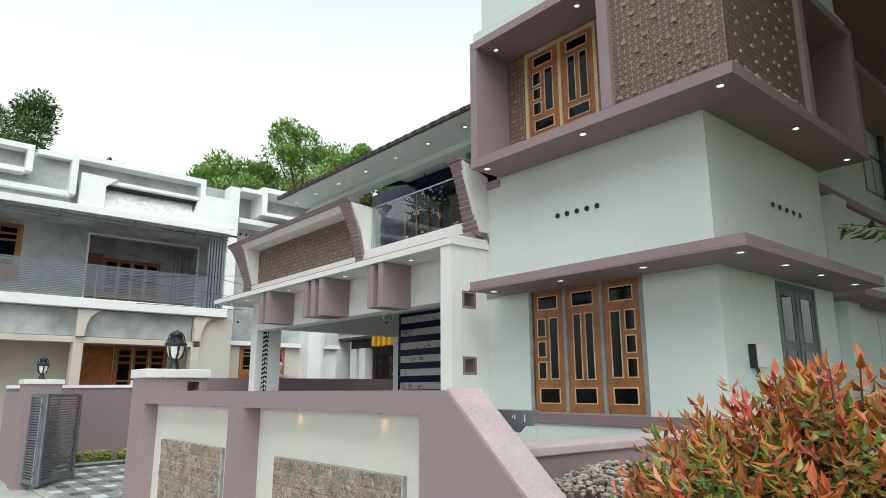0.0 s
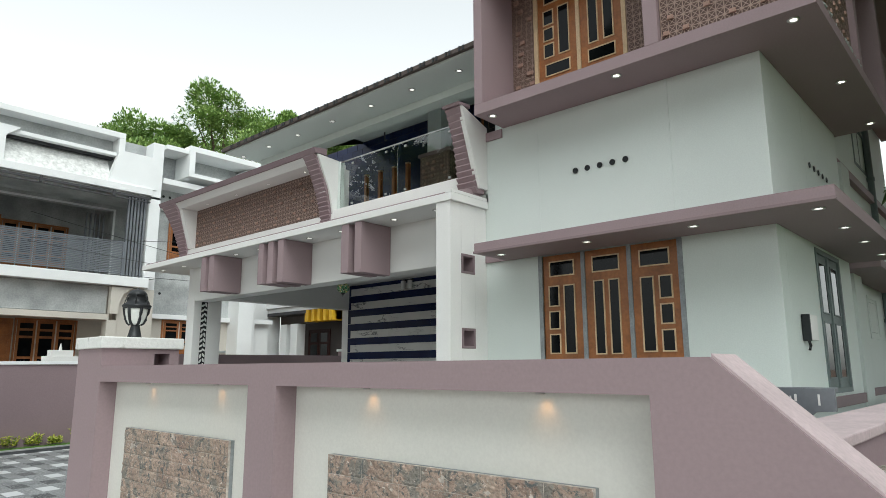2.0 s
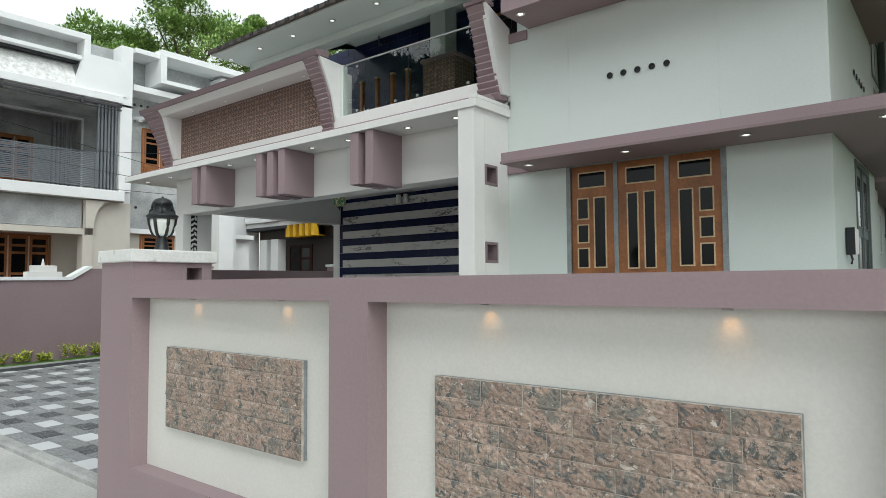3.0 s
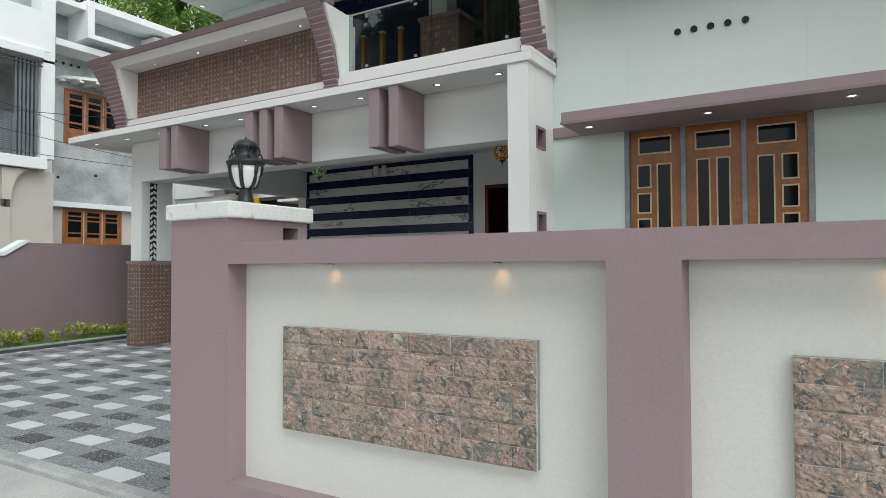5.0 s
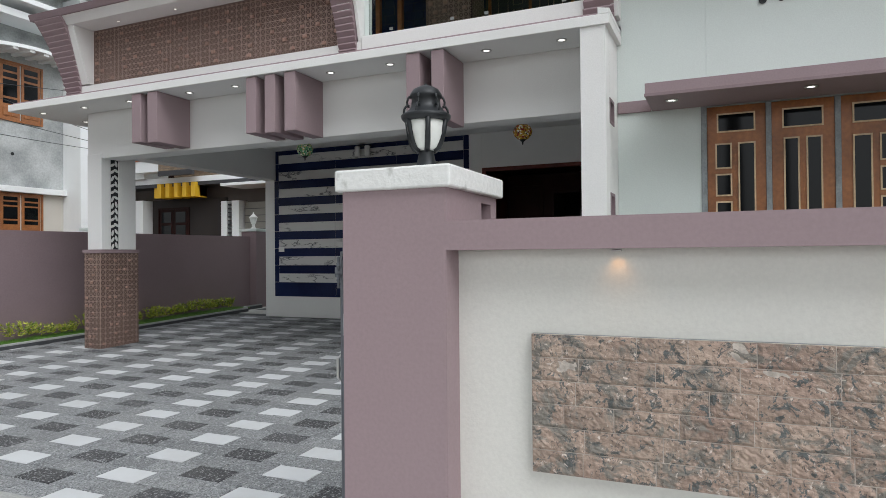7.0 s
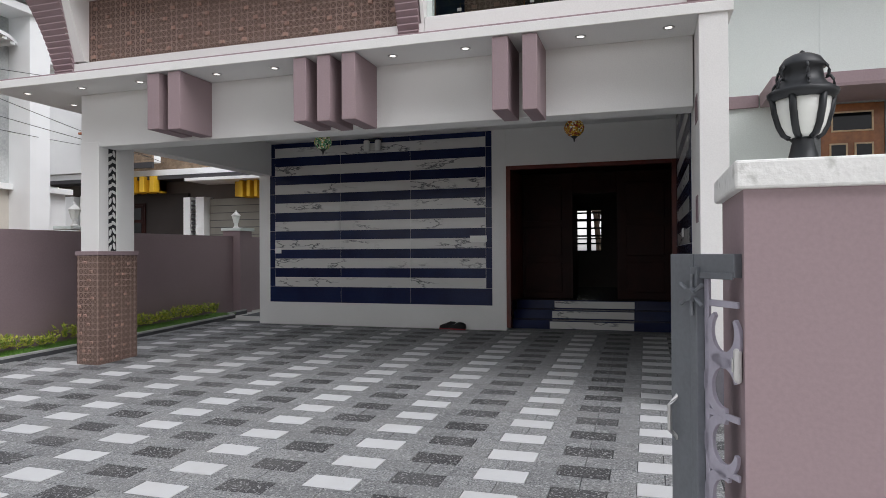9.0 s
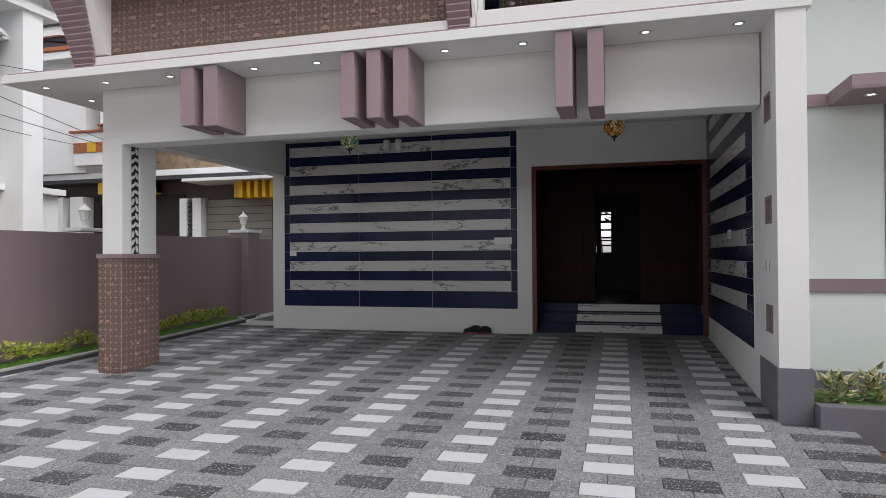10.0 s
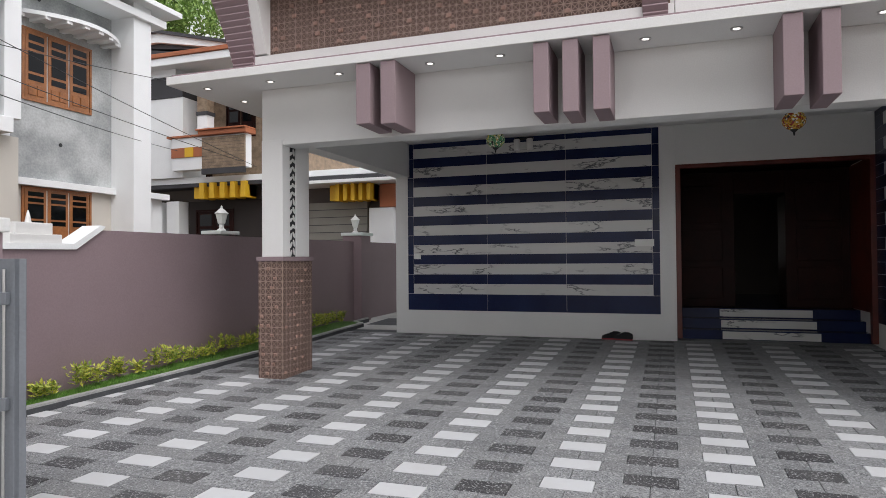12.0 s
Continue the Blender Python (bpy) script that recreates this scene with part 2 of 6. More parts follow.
def prism(bm, pts, axis, a, b):
    """A flat outline pulled along an axis from a to b. Points: (y, z) for x, (x, z) for y, (x, y) for z."""
    def at(p, w):
        return {"x": (w, p[0], p[1]), "y": (p[0], w, p[1]), "z": (p[0], p[1], w)}[axis]
    va = [bm.verts.new(at(p, a)) for p in pts]
    vb = [bm.verts.new(at(p, b)) for p in pts]
    n = len(pts)
    bm.faces.new(va)
    bm.faces.new(vb[::-1])
    for i in range(n):
        j = (i + 1) % n
        bm.faces.new((va[i], vb[i], vb[j], va[j]))
    bmesh.ops.recalc_face_normals(bm, faces=bm.faces)


def lathe(bm, prof, c=(0, 0, 0), seg=20, a0=0.0, a1=math.tau):
    """A profile of (radius, z) turned round an upright axis at c."""
    full = abs(a1 - a0 - math.tau) < 1e-6
    n = seg if full else seg + 1
    rings = []
    for r, z in prof:
        rings.append([bm.verts.new((c[0] + r * math.cos(a0 + (a1 - a0) * i / seg), c[1] + r * math.sin(a0 + (a1 - a0) * i / seg), c[2] + z)) for i in range(n)])
    for p, q in zip(rings, rings[1:]):
        for i in range(seg):
            j = (i + 1) % n
            bm.faces.new((p[i], p[j], q[j], q[i]))
    for ring, flip in ((rings[0], True), (rings[-1], False)):
        if full and len(ring) > 2:
            bm.faces.new(ring[::-1] if flip else ring)


def tube(bm, pts, r, seg=8):
    """A round bar along points."""
    rings = []
    for i, p in enumerate(pts):
        p = Vector(p)
        d = (Vector(pts[min(i + 1, len(pts) - 1)]) - Vector(pts[max(i - 1, 0)])).normalized()
        u = d.cross(Vector((0, 0, 1))) if abs(d.z) < 0.95 else d.cross(Vector((1, 0, 0)))
        u.normalize()
        v = d.cross(u)
        rr = r[i] if isinstance(r, (list, tuple)) else r
        rings.append([bm.verts.new(p + rr * (math.cos(k * math.tau / seg) * u + math.sin(k * math.tau / seg) * v)) for k in range(seg)])
    for a, b in zip(rings, rings[1:]):
        for k in range(seg):
            bm.faces.new((a[k], a[(k + 1) % seg], b[(k + 1) % seg], b[k]))
    bm.faces.new(rings[0][::-1])
    bm.faces.new(rings[-1])


def mesh_of(name, bm, material, smooth=False):
    me = bpy.data.meshes.new(name)
    bmesh.ops.recalc_face_normals(bm, faces=bm.faces)
    bm.to_mesh(me)
    bm.free()
    me.materials.append(material)
    if smooth:
        for p in me.polygons:
            p.use_smooth = True
    return me


def part(name, bm, material, parent=None, label="", smooth=False):
    """One mesh object, built in world coordinates, under a thing or a part."""
    ob = new(name, mesh_of(name, bm, material, smooth))
    if parent is not None:
        ob.parent = parent
        m = Matrix.Identity(4)
        p = parent
        chain = []
        while p is not None:
            chain.append(p)
            p = p.parent
        for p in reversed(chain):
            m = m @ p.matrix_parent_inverse @ p.matrix_basis
        ob.matrix_parent_inverse = m.inverted()
    if label:
        ob["label"] = label
    return ob


def boxes(name, material, parent, *bb, bev=0.006, label="", smooth=False):
    bm = bmesh.new()
    for b in bb:
        t = bmesh.new()
        box(t, *b, bev=bev)
        me = bpy.data.meshes.new("t")
        t.to_mesh(me)
        t.free()
        bm.from_mesh(me)
        bpy.data.meshes.remove(me)
    return part(name, bm, material, parent, label, smooth)


def thing(name, x, y, z, label, category, group="", kind=""):
    ob = new(name)
    ob.matrix_basis = pose(x, y, z)
    ob.empty_display_size = 0.1
    return tagged(ob, label, category, group, kind)


def struct(name, material, *bb, label="", bev=0.006, category="wall"):
    return tagged(boxes(name, material, None, *bb, bev=bev), label, category, "", "structure")


def floor_z(x):
    """The drive rises gently towards the house."""
    return 0.10 + 0.03 * (x - 4.1)



def lattice(name):
    """Terracotta relief tile: pale lattice ribs over dark recesses, in tiles of 0.15 m."""
    m = bpy.data.materials.new(name)
    m.use_nodes = True
    N, L = m.node_tree.nodes, m.node_tree.links
    b = N["Principled BSDF"]
    b.inputs["Roughness"].default_value = 0.6
    tc = N.new("ShaderNodeTexCoord")
    sp = N.new("ShaderNodeSeparateXYZ")
    L.new(tc.outputs["Object"], sp.inputs[0])

    def op(kind, a, c=None):
        n = N.new("ShaderNodeMath")
        n.operation = kind
        for i, v in enumerate((a, c)):
            if v is None:
                continue
            if isinstance(v, (int, float)):
                n.inputs[i].default_value = v
            else:
                L.new(v, n.inputs[i])
        return n.outputs[0]
    u = op("ADD", sp.outputs[0], sp.outputs[1])
    v = sp.outputs[2]
    s = 0.036
    lines = [op("PINGPONG", u, s), op("PINGPONG", v, s), op("PINGPONG", op("ADD", u, v), s), op("PINGPONG", op("SUBTRACT", u, v), s)]
    d = lines[0]
    for q in lines[1:]:
        d = op("MINIMUM", d, q)
    mr = N.new("ShaderNodeMapRange")
    mr.inputs[1].default_value = 0.003
    mr.inputs[2].default_value = 0.0065
    mr.inputs[3].default_value = 1.0
    mr.inputs[4].default_value = 0.0
    L.new(d, mr.inputs[0])
    nz = N.new("ShaderNodeTexNoise")
    nz.inputs["Scale"].default_value = 7
    nz.inputs["Detail"].default_value = 5
    L.new(tc.outputs["Object"], nz.inputs["Vector"])
    pal = N.new("ShaderNodeMix")
    pal.data_type = "RGBA"
    pal.inputs[6].default_value = (0.43, 0.32, 0.27, 1)
    pal.inputs[7].default_value = (0.26, 0.175, 0.14, 1)
    L.new(nz.outputs[0], pal.inputs[0])
    mx = N.new("ShaderNodeMix")
    mx.data_type = "RGBA"
    mx.inputs[6].default_value = (0.10, 0.058, 0.046, 1)
    L.new(mr.outputs[0], mx.inputs[0])
    L.new(pal.outputs[2], mx.inputs[7])
    L.new(mx.outputs[2], b.inputs["Base Color"])
    bp = N.new("ShaderNodeBump")
    bp.inputs["Strength"].default_value = 0.8
    bp.inputs["Distance"].default_value = 0.008
    L.new(mr.outputs[0], bp.inputs["Height"])
    L.new(bp.outputs[0], b.inputs["Normal"])
    return m


LATT = lattice("terracotta_lattice_tile")
STUD = mat("pink_terracotta_stud", (0.42, 0.265, 0.21), 0.6, scale=9, var=0.12, bump=0.2, island=0.15)


def place(face, o, u0, u1, v0, v1, d0, d1):
    """Box bounds on a wall: u to the right as seen from outside, v up, d outwards."""
    x, y, z = o
    if face == "-x":
        return (x - d1, x - d0, y - u1, y - u0, z + v0, z + v1)
    return (x + u0, x + u1, y - d1, y - d0, z + v0, z + v1)


def slab_prism(name, material, pts, axis, a, b, parent=None, label="", category="wall", kind="structure"):
    bm = bmesh.new()
    prism(bm, pts, axis, a, b)
    ob = part(name, bm, material, parent, label if parent else "")
    return tagged(ob, label, category, "", kind) if parent is None else ob


# ---- ground ----
bm = bmesh.new()
box(bm, -600, 600, -600, 600, -0.6, -0.004)
tagged(part("ground", bm, SOIL), "bare reddish soil ground reaching to the distance", "ground", "", "structure")
struct("road", ROADM, (-3.4, 2.06, -40, 60, -0.3, 0.0), label="pale worn concrete lane outside the compound wall", category="road", bev=0)
slab_prism("kerb_gate", KERB, [(2.06, -0.1), (2.06, 0.03), (2.085, 0.045), (2.165, 0.05), (2.165, -0.1)], "y", 6.61, 12.5, label="concrete threshold strip across the gateway", category="kerb")
# bed of the drive, a little below the paver tops
slab_prism("drive_bed", KERBD, [(2.165, -0.2), (2.165, floor_z(2.165) - 0.012), (11.6, floor_z(11.6) - 0.012), (11.6, -0.2)], "y", 6.0, 14.3, label="dark sand joints under the drive pavers", category="paving")
slab_prism("side_passage", ROADM, [(9.98, -0.2), (9.98, floor_z(9.98) - 0.002), (16, floor_z(12) + 0.02), (16, -0.2)], "y", 13.34, 14.74, label="speckled paving of the side passage", category="paving")

# ---- gate wall facing the lane ----
PALEM = mat("dusty_pale_mauve", (0.56, 0.46, 0.47), 0.8, scale=4, var=0.08)
WX = 1.83
gate_wall = struct("wall_gate", MAUVE, (WX, WX + 0.21, 6.19, 6.61, -0.1, 1.62), label="mauve compound wall framing cream recesses with stone panels", bev=0)
boxes("rail", MAUVE, gate_wall, (WX, WX + 0.21, 2.13, 6.19, 1.398, 1.502), bev=0)
boxes("plinth", MAUVE, gate_wall, (WX, WX + 0.21, 2.13, 6.19, -0.1, 0.37), bev=0)
boxes("mullion", MAUVE, gate_wall, (WX, WX + 0.21, 4.125, 4.365, 0.37, 1.398), bev=0)
boxes("mullion", MAUVE, gate_wall, (WX, WX + 0.21, 2.13, 2.305, 0.37, 1.398), bev=0)
boxes("backing", MAUVE, gate_wall, (WX + 0.135, WX + 0.212, 2.2, 6.25, 0.3, 1.45), bev=0)
boxes("recess_panel", CREAM, gate_wall, (WX + 0.115, WX + 0.133, 2.25, 4.2, 0.34, 1.44), bev=0, label="cream painted recess")
boxes("recess_panel", CREAM, gate_wall, (WX + 0.115, WX + 0.133, 4.3, 6.24, 0.34, 1.44), bev=0, label="cream painted recess")
# pier return behind the cap, with a small slot
boxes("pier", MAUVE, gate_wall, (WX + 0.21, WX + 0.54, 6.19, 6.61, -0.1, 1.508), (WX + 0.21, WX + 0.36, 6.19, 6.61, 1.508, 1.62), (WX + 0.47, WX + 0.54, 6.19, 6.61, 1.508, 1.62), (WX + 0.36, WX + 0.47, 6.19, 6.61, 1.588, 1.62), (WX + 0.36, WX + 0.47, 6.36, 6.61, 1.508, 1.588), bev=0)
boxes("pier_cap", CAPW, gate_wall, (WX - 0.02, WX + 0.565, 6.165, 6.635, 1.62, 1.70), bev=0.008, label="chipped white pier cap")
slab_prism("sloped_end", MAUVE, [(2.13, -0.1), (2.13, 1.502), (0.78, 0.31), (0.78, -0.1)], "x", WX, WX + 0.21, gate_wall)
slab_prism("sloped_coping", PALEM, [(2.13, 1.503), (2.13, 1.511), (0.77, 0.310), (0.78, 0.3105)], "x", WX + 0.012, WX + 0.205, gate_wall, "dusty whitish top of the slope")

# far gate pier and the wall running on along the lane
far_wall = struct("wall_lane", MAUVE, (WX, WX + 0.54, 12.5, 12.95, -0.1, 1.62), label="mauve gate pier at the far side of the gateway", bev=0.008)
boxes("pier_cap", CAPW, far_wall, (WX - 0.02, WX + 0.565, 12.475, 12.975, 1.62, 1.70), bev=0.008, label="white pier cap")
boxes("return", MAUVE, far_wall, (WX + 0.05, WX + 0.25, 12.95, 14.75, -0.1, 1.5), bev=0.006)

# boundary wall along the north side
north = slab_prism("wall_north", MAUVE_D, [(1.9, -0.1), (1.9, 1.56), (4.80, 1.585), (5.125, 1.795), (15.4, 1.84), (15.4, -0.1)], "y", 14.75, 14.95, label="dull mauve boundary wall with a stepped top")
slab_prism("coping", TRIMW, [(1.9, 1.562), (1.9, 1.62), (4.775, 1.645), (5.10, 1.845), (5.16, 1.835), (5.125, 1.797), (4.80, 1.587)], "y", 14.72, 14.98, north, "white coping")
boxes("post", MAUVE_D, north, (10.98, 11.38, 14.58, 14.98, 0, 1.93), bev=0.008)
boxes("post_cap", WHITE, north, (10.94, 11.42, 14.54, 15.0, 1.93, 1.99), bev=0.008)
boxes("post", MAUVE_D, north, (7.38, 7.73, 14.96, 15.25, 0, 1.80), bev=0.008)
boxes("post_cap", WHITE, north, (7.34, 7.77, 14.955, 15.29, 1.84, 1.89), bev=0.008)

# south boundary: low walls, bank and grass
low = struct("wall_south_low", MAUVE, (2.04, 8.8, 1.98, 2.2, -0.1, 1.22), label="low mauve wall with a pale top beside the house", bev=0.006)
boxes("coping", PALEM, low, (2.06, 8.8, 1.96, 2.22, 1.22, 1.26), bev=0.006, label="weathered white coping")
boxes("return", MAUVE, low, (3.5, 3.68, -6, 1.96, -0.1, 1.2), bev=0.006)
boxes("return_coping", PALEM, low, (3.48, 3.7, -6, 1.955, 1.2, 1.235), bev=0.006)
struct("lawn_south", GRASS, (3.71, 14, -6, 1.95, -0.1, 1.16), label="rough grass behind the low wall", category="lawn", bev=0)
struct("apron", WHITE, (2.3, 6.1, 2.23, 3.0, -0.1, 0.95), (6.1, 10, 2.23, 3.0, -0.1, 1.02), label="pale plinth apron round the house foot", bev=0.01)

# ---- main house: ground floor ----
house_f = struct("wall_front", WHITE, (6.12, 6.35, 3.03, 3.91, 0.2, 4.34), (6.12, 6.35, 5.45, 6.24, 0.2, 4.34), (6.12, 6.35, 3.91, 5.45, 2.72, 4.34), (6.12, 6.35, 3.91, 5.45, 0.2, 1.23), label="smooth off-white front wall of the house", bev=0.004)
boxes("base_band", GREYBASE, house_f, (6.105, 6.118, 3.03, 6.235, 0.2, 0.45), bev=0.003, label="dark grey base band")
boxes("band", MAUVE_B, house_f, (6.095, 6.118, 3.03, 6.235, 1.12, 1.235), bev=0.004, label="dark mauve sill band")
boxes("band", MAUVE, house_f, (6.095, 6.118, 5.93, 6.235, 2.71, 2.82), bev=0.004)
boxes("band", MAUVE, house_f, (6.095, 6.118, 5.96, 6.235, 4.22, 4.33), bev=0.004)
house_s = struct("wall_south", WHITE, (6.35, 7.42, 3.03, 3.25, 0.2, 4.34), (7.42, 8.45, 3.03, 3.25, 0.2, 1.24), (7.42, 8.45, 3.03, 3.25, 2.65, 4.34), (8.45, 9.1, 3.03, 3.25, 0.2, 4.34), label="shaded off-white side wall of the house", bev=0.004)
boxes("band", MAUVE_D, house_s, (6.09, 9.1, 3.005, 3.028, 1.08, 1.19), bev=0.004, label="dark mauve sill band")
house_s2 = struct("wall_south_rear", WHITE, (9.1, 15.0, 3.28, 3.5, 0.2, 7.2), label="off-white rear side wall", bev=0.004)
boxes("band", MAUVE_D, house_s2, (9.1, 15, 3.255, 3.278, 1.08, 1.19), bev=0.004)
boxes("band", MAUVE, house_s2, (9.1, 15, 3.2, 3.278, 4.2, 4.33), bev=0.004)
boxes("pilaster", WHITE, house_s2, (9.85, 10.35, 3.12, 3.278, 0.2, 4.19), bev=0.006)

# porch wall with three square through niches
ZN = ((0.80, 1.03), (1.70, 1.93), (2.55, 2.78))
porch_side = struct("wall_porch_side", PORCHW, (5.90, 11.0, 6.24, 6.46, 0.0, 3.37), label="off-white porch side wall with square niches and striped tiles", bev=0.004)
zz = [0.0] + [v for q in ZN for v in q] + [3.37]
for i in range(0, 8, 2):
    boxes("wall_piece", PORCHW, porch_side, (5.66, 5.90, 6.24, 6.46, zz[i], zz[i + 1]), bev=0.0)
boxes("wall_piece", PORCHW, porch_side, (5.47, 5.66, 6.24, 6.46, 0.0, 3.37), bev=0.004)
for z0, z1 in ZN:
    boxes("niche_frame", MAUVE_B, porch_side, (5.662, 5.69, 6.235, 6.465, z0 + 0.002, z1 - 0.002), (5.87, 5.898, 6.235, 6.465, z0 + 0.002, z1 - 0.002), (5.69, 5.87, 6.235, 6.465, z0 + 0.002, z0 + 0.03), (5.69, 5.87, 6.235, 6.465, z1 - 0.03, z1 - 0.002), bev=0, label="mauve lined square niche")
boxes("base", GREYBASE, porch_side, (5.465, 6.12, 6.465, 6.474, 0.05, 0.56), (5.455, 5.467, 6.22, 6.474, 0.05, 0.56), (5.465, 6.12, 6.222, 6.236, 0.05, 0.56), bev=0, label="grey painted base")

porch_back = struct("wall_porch_back", PORCHW, (9.74, 9.97, 8.95, 13.33, 0, 3.37), (9.74, 9.97, 6.46, 8.95, 2.80, 3.37), label="off-white back wall of the porch", bev=0.004)
struct("beam", PORCHW, (6.0, 6.3, 6.47, 13.34, 2.74, 3.37), (6.3, 9.735, 13.08, 13.33, 2.82, 3.37), label="deep white beams round the porch", bev=0.006)
slab = struct("porch_slab", PORCHW, (5.45, 9.9, 6.2, 14.18, 3.37, 3.46), label="white porch roof slab with spotlights", bev=0.005, category="roof")
slab_prism("cornice", MAUVE, [(5.50, 3.462), (5.50, 3.49), (5.86, 3.60), (6.1, 3.60), (6.1, 3.462)], "y", 6.3, 14.15, slab, "mauve sloped cornice")
slab_prism("end_cap", PORCHW, [(6.20, 3.462), (6.20, 3.50), (6.3, 3.52), (6.3, 3.462)], "x", 5.45, 6.1, slab)
struct("house_upper_floor", WHITE, (6.36, 15, 3.5, 13.1, 3.47, 3.58), label="upper floor slab", category="floor", bev=0)
struct("house_rear", WHITE, (15.0, 15.2, 3.3, 7.84, 0, 6.4), (15.0, 15.2, 8.43, 13.33, 0, 6.4), (15.0, 15.2, 7.84, 8.43, 0, 1.47), (15.0, 15.2, 7.84, 8.43, 2.42, 6.4), label="rear wall of the house", bev=0)
struct("wall_house_north", WHITE, (9.97, 15.0, 13.1, 13.33, 0, 6.2), label="north wall of the house", bev=0)

# pillar: clad base and twin posts with a cut-out screen
pillar = struct("pillar", PORCHW, (5.99, 6.14, 13.07, 13.34, 1.50, 2.80), label="white twin-post porch pillar on a terracotta clad base", category="pillar", bev=0.006)
boxes("post", PORCHW, pillar, (6.27, 6.55, 13.07, 13.34, 1.50, 2.80), bev=0.006)
boxes("clad_base", LATT, pillar, (5.955, 6.575, 13.05, 13.365, floor_z(6) - 0.03, 1.45), bev=0.004, label="terracotta relief tile cladding")
boxes("collar", MAUVE_D, pillar, (5.94, 6.59, 13.035, 13.38, 1.45, 1.50), bev=0.005)
boxes("screen", BLACK, pillar, (6.142, 6.268, 13.085, 13.095, 1.502, 2.745), bev=0, label="black screen with white petal cut-outs")
bm = bmesh.new()
rnd = random.Random(4)
for k in range(13):
    z = 1.56 + k * 0.094
    for s in (-1, 1):
        cx, a = 6.205 + s * 0.03, s * (0.15 + 1.1 * rnd.random())
        z += 0.02 * s
        pts = []
        for i in range(8):
            th = math.tau * i / 8
            px, pz = 0.019 * math.cos(th), 0.044 * math.sin(th)
            pts.append((cx + px * math.cos(a) - pz * math.sin(a), z + px * math.sin(a) + pz * math.cos(a)))
        t = bmesh.new()
        prism(t, pts, "y", 13.08, 13.084)
        me = bpy.data.meshes.new("t")
        t.to_mesh(me)
        t.free()
        bm.from_mesh(me)
part("petal_cutouts", bm, PLASTIC, pillar)["kind"] = "stuff"

# ---- brackets under the slab ----
for grp in (((11.75, 11.90), (11.485, 11.64)), ((10.02, 10.157), (9.763, 9.90), (9.495, 9.638)), ((8.026, 8.172), (7.769, 7.90))):
    for i, (y0, y1) in enumerate(grp):
        lo = (2.775 if y0 > 11 else 2.745 if y0 > 9 else 2.715) - (0.0 if i == 0 else 0.015)
        tagged(boxes("bracket", MAUVE, None, (5.47, 5.995, y0, y1, lo, 3.365), bev=0.006), "mauve box bracket hung under the porch slab", "bracket", "brackets under the porch slab")

# ---- canopy over the ground floor windows ----
can = slab_prism("canopy", MAUVE, [(5.5, 2.45), (9.1, 2.45), (9.1, 3.025), (6.115, 3.025), (6.115, 5.92), (5.5, 5.92)], "z", 2.71, 2.825, label="mauve concrete window canopy with spotlights", category="canopy")
boxes("drip_edge", MAUVE_D, can, (5.485, 5.498, 2.44, 5.925, 2.71, 2.735), bev=0, label="")
struct("canopy_rear", MAUVE, (9.4, 15, 2.75, 3.255, 2.68, 2.78), label="mauve rear window canopy", category="canopy")

# ---- upper projecting box ----
ub = slab_prism("upper_box", MAUVE, [(5.57, 2.44), (9.2, 2.44), (9.2, 5.95), (5.57, 5.95)], "z", 4.34, 4.46, label="mauve projecting box frame round the upper room", category="facade")
boxes("top_slab", MAUVE, ub, (5.57, 9.2, 2.44, 5.95, 6.02, 6.14), bev=0.006)
boxes("cheek", MAUVE, ub, (5.57, 6.35, 5.83, 5.95, 4.46, 6.018), bev=0.006)
boxes("fin", MAUVE, ub, (5.57, 6.18, 3.74, 3.88, 4.46, 6.018), bev=0.006)
boxes("fin", MAUVE, ub, (7.42, 7.56, 2.44, 3.02, 4.46, 6.018), bev=0.006)
boxes("fin", MAUVE, ub, (9.06, 9.2, 2.44, 3.02, 4.46, 6.018), bev=0.006)
boxes("clad_wall", LATT, ub, (6.19, 6.38, 3.9, 4.36, 4.46, 6.018), (6.19, 6.38, 5.49, 5.83, 4.46, 6.018), (6.19, 6.38, 4.36, 5.49, 4.46, 4.74), (6.19, 6.38, 4.36, 5.49, 5.97, 6.018), bev=0, label="terracotta relief tile wall")
boxes("clad_front", LATT, ub, (5.63, 5.75, 2.5, 3.735, 4.462, 6.018), bev=0, label="terracotta relief tile wall")
boxes("clad_side", LATT, ub, (5.752, 7.42, 2.5, 2.62, 4.462, 6.018), bev=0, label="terracotta relief tile wall")
boxes("side_wall", MAUVE_D, ub, (7.56, 9.06, 3.03, 3.2, 4.46, 6.018), bev=0)
bm = bmesh.new()
rnd = random.Random(8)
for k in range(26):
    x = 5.75 + 1.7 * rnd.random()
    s = 0.012 + 0.02 * rnd.random()
    t = bmesh.new()
    bmesh.ops.create_icosphere(t, subdivisions=1, radius=s)
    for v in t.verts:
        v.co = Vector((x + v.co.x * 1.8, 2.452 + v.co.y * 0.8, 4.462 + v.co.z * 0.9)) + Vector((rnd.uniform(-0.006, 0.006), rnd.uniform(-0.006, 0.006), rnd.uniform(-0.006, 0.006)))
    me = bpy.data.meshes.new("t")
    t.to_mesh(me)
    t.free()
    bm.from_mesh(me)
part("broken_mortar", bm, CONCRETE, ub, "broken mortar crumbs along the ledge")
struct("upper_parapet", WHITE, (5.62, 9.2, 2.5, 5.93, 6.142, 6.30), (5.72, 9.2, 2.6, 5.86, 6.30, 7.2), label="off-white parapet above the upper box", bev=0.006)
struct("upper_core", WHITE, (6.39, 9.1, 3.22, 5.95, 4.34, 6.08), label="upper room walls", bev=0)
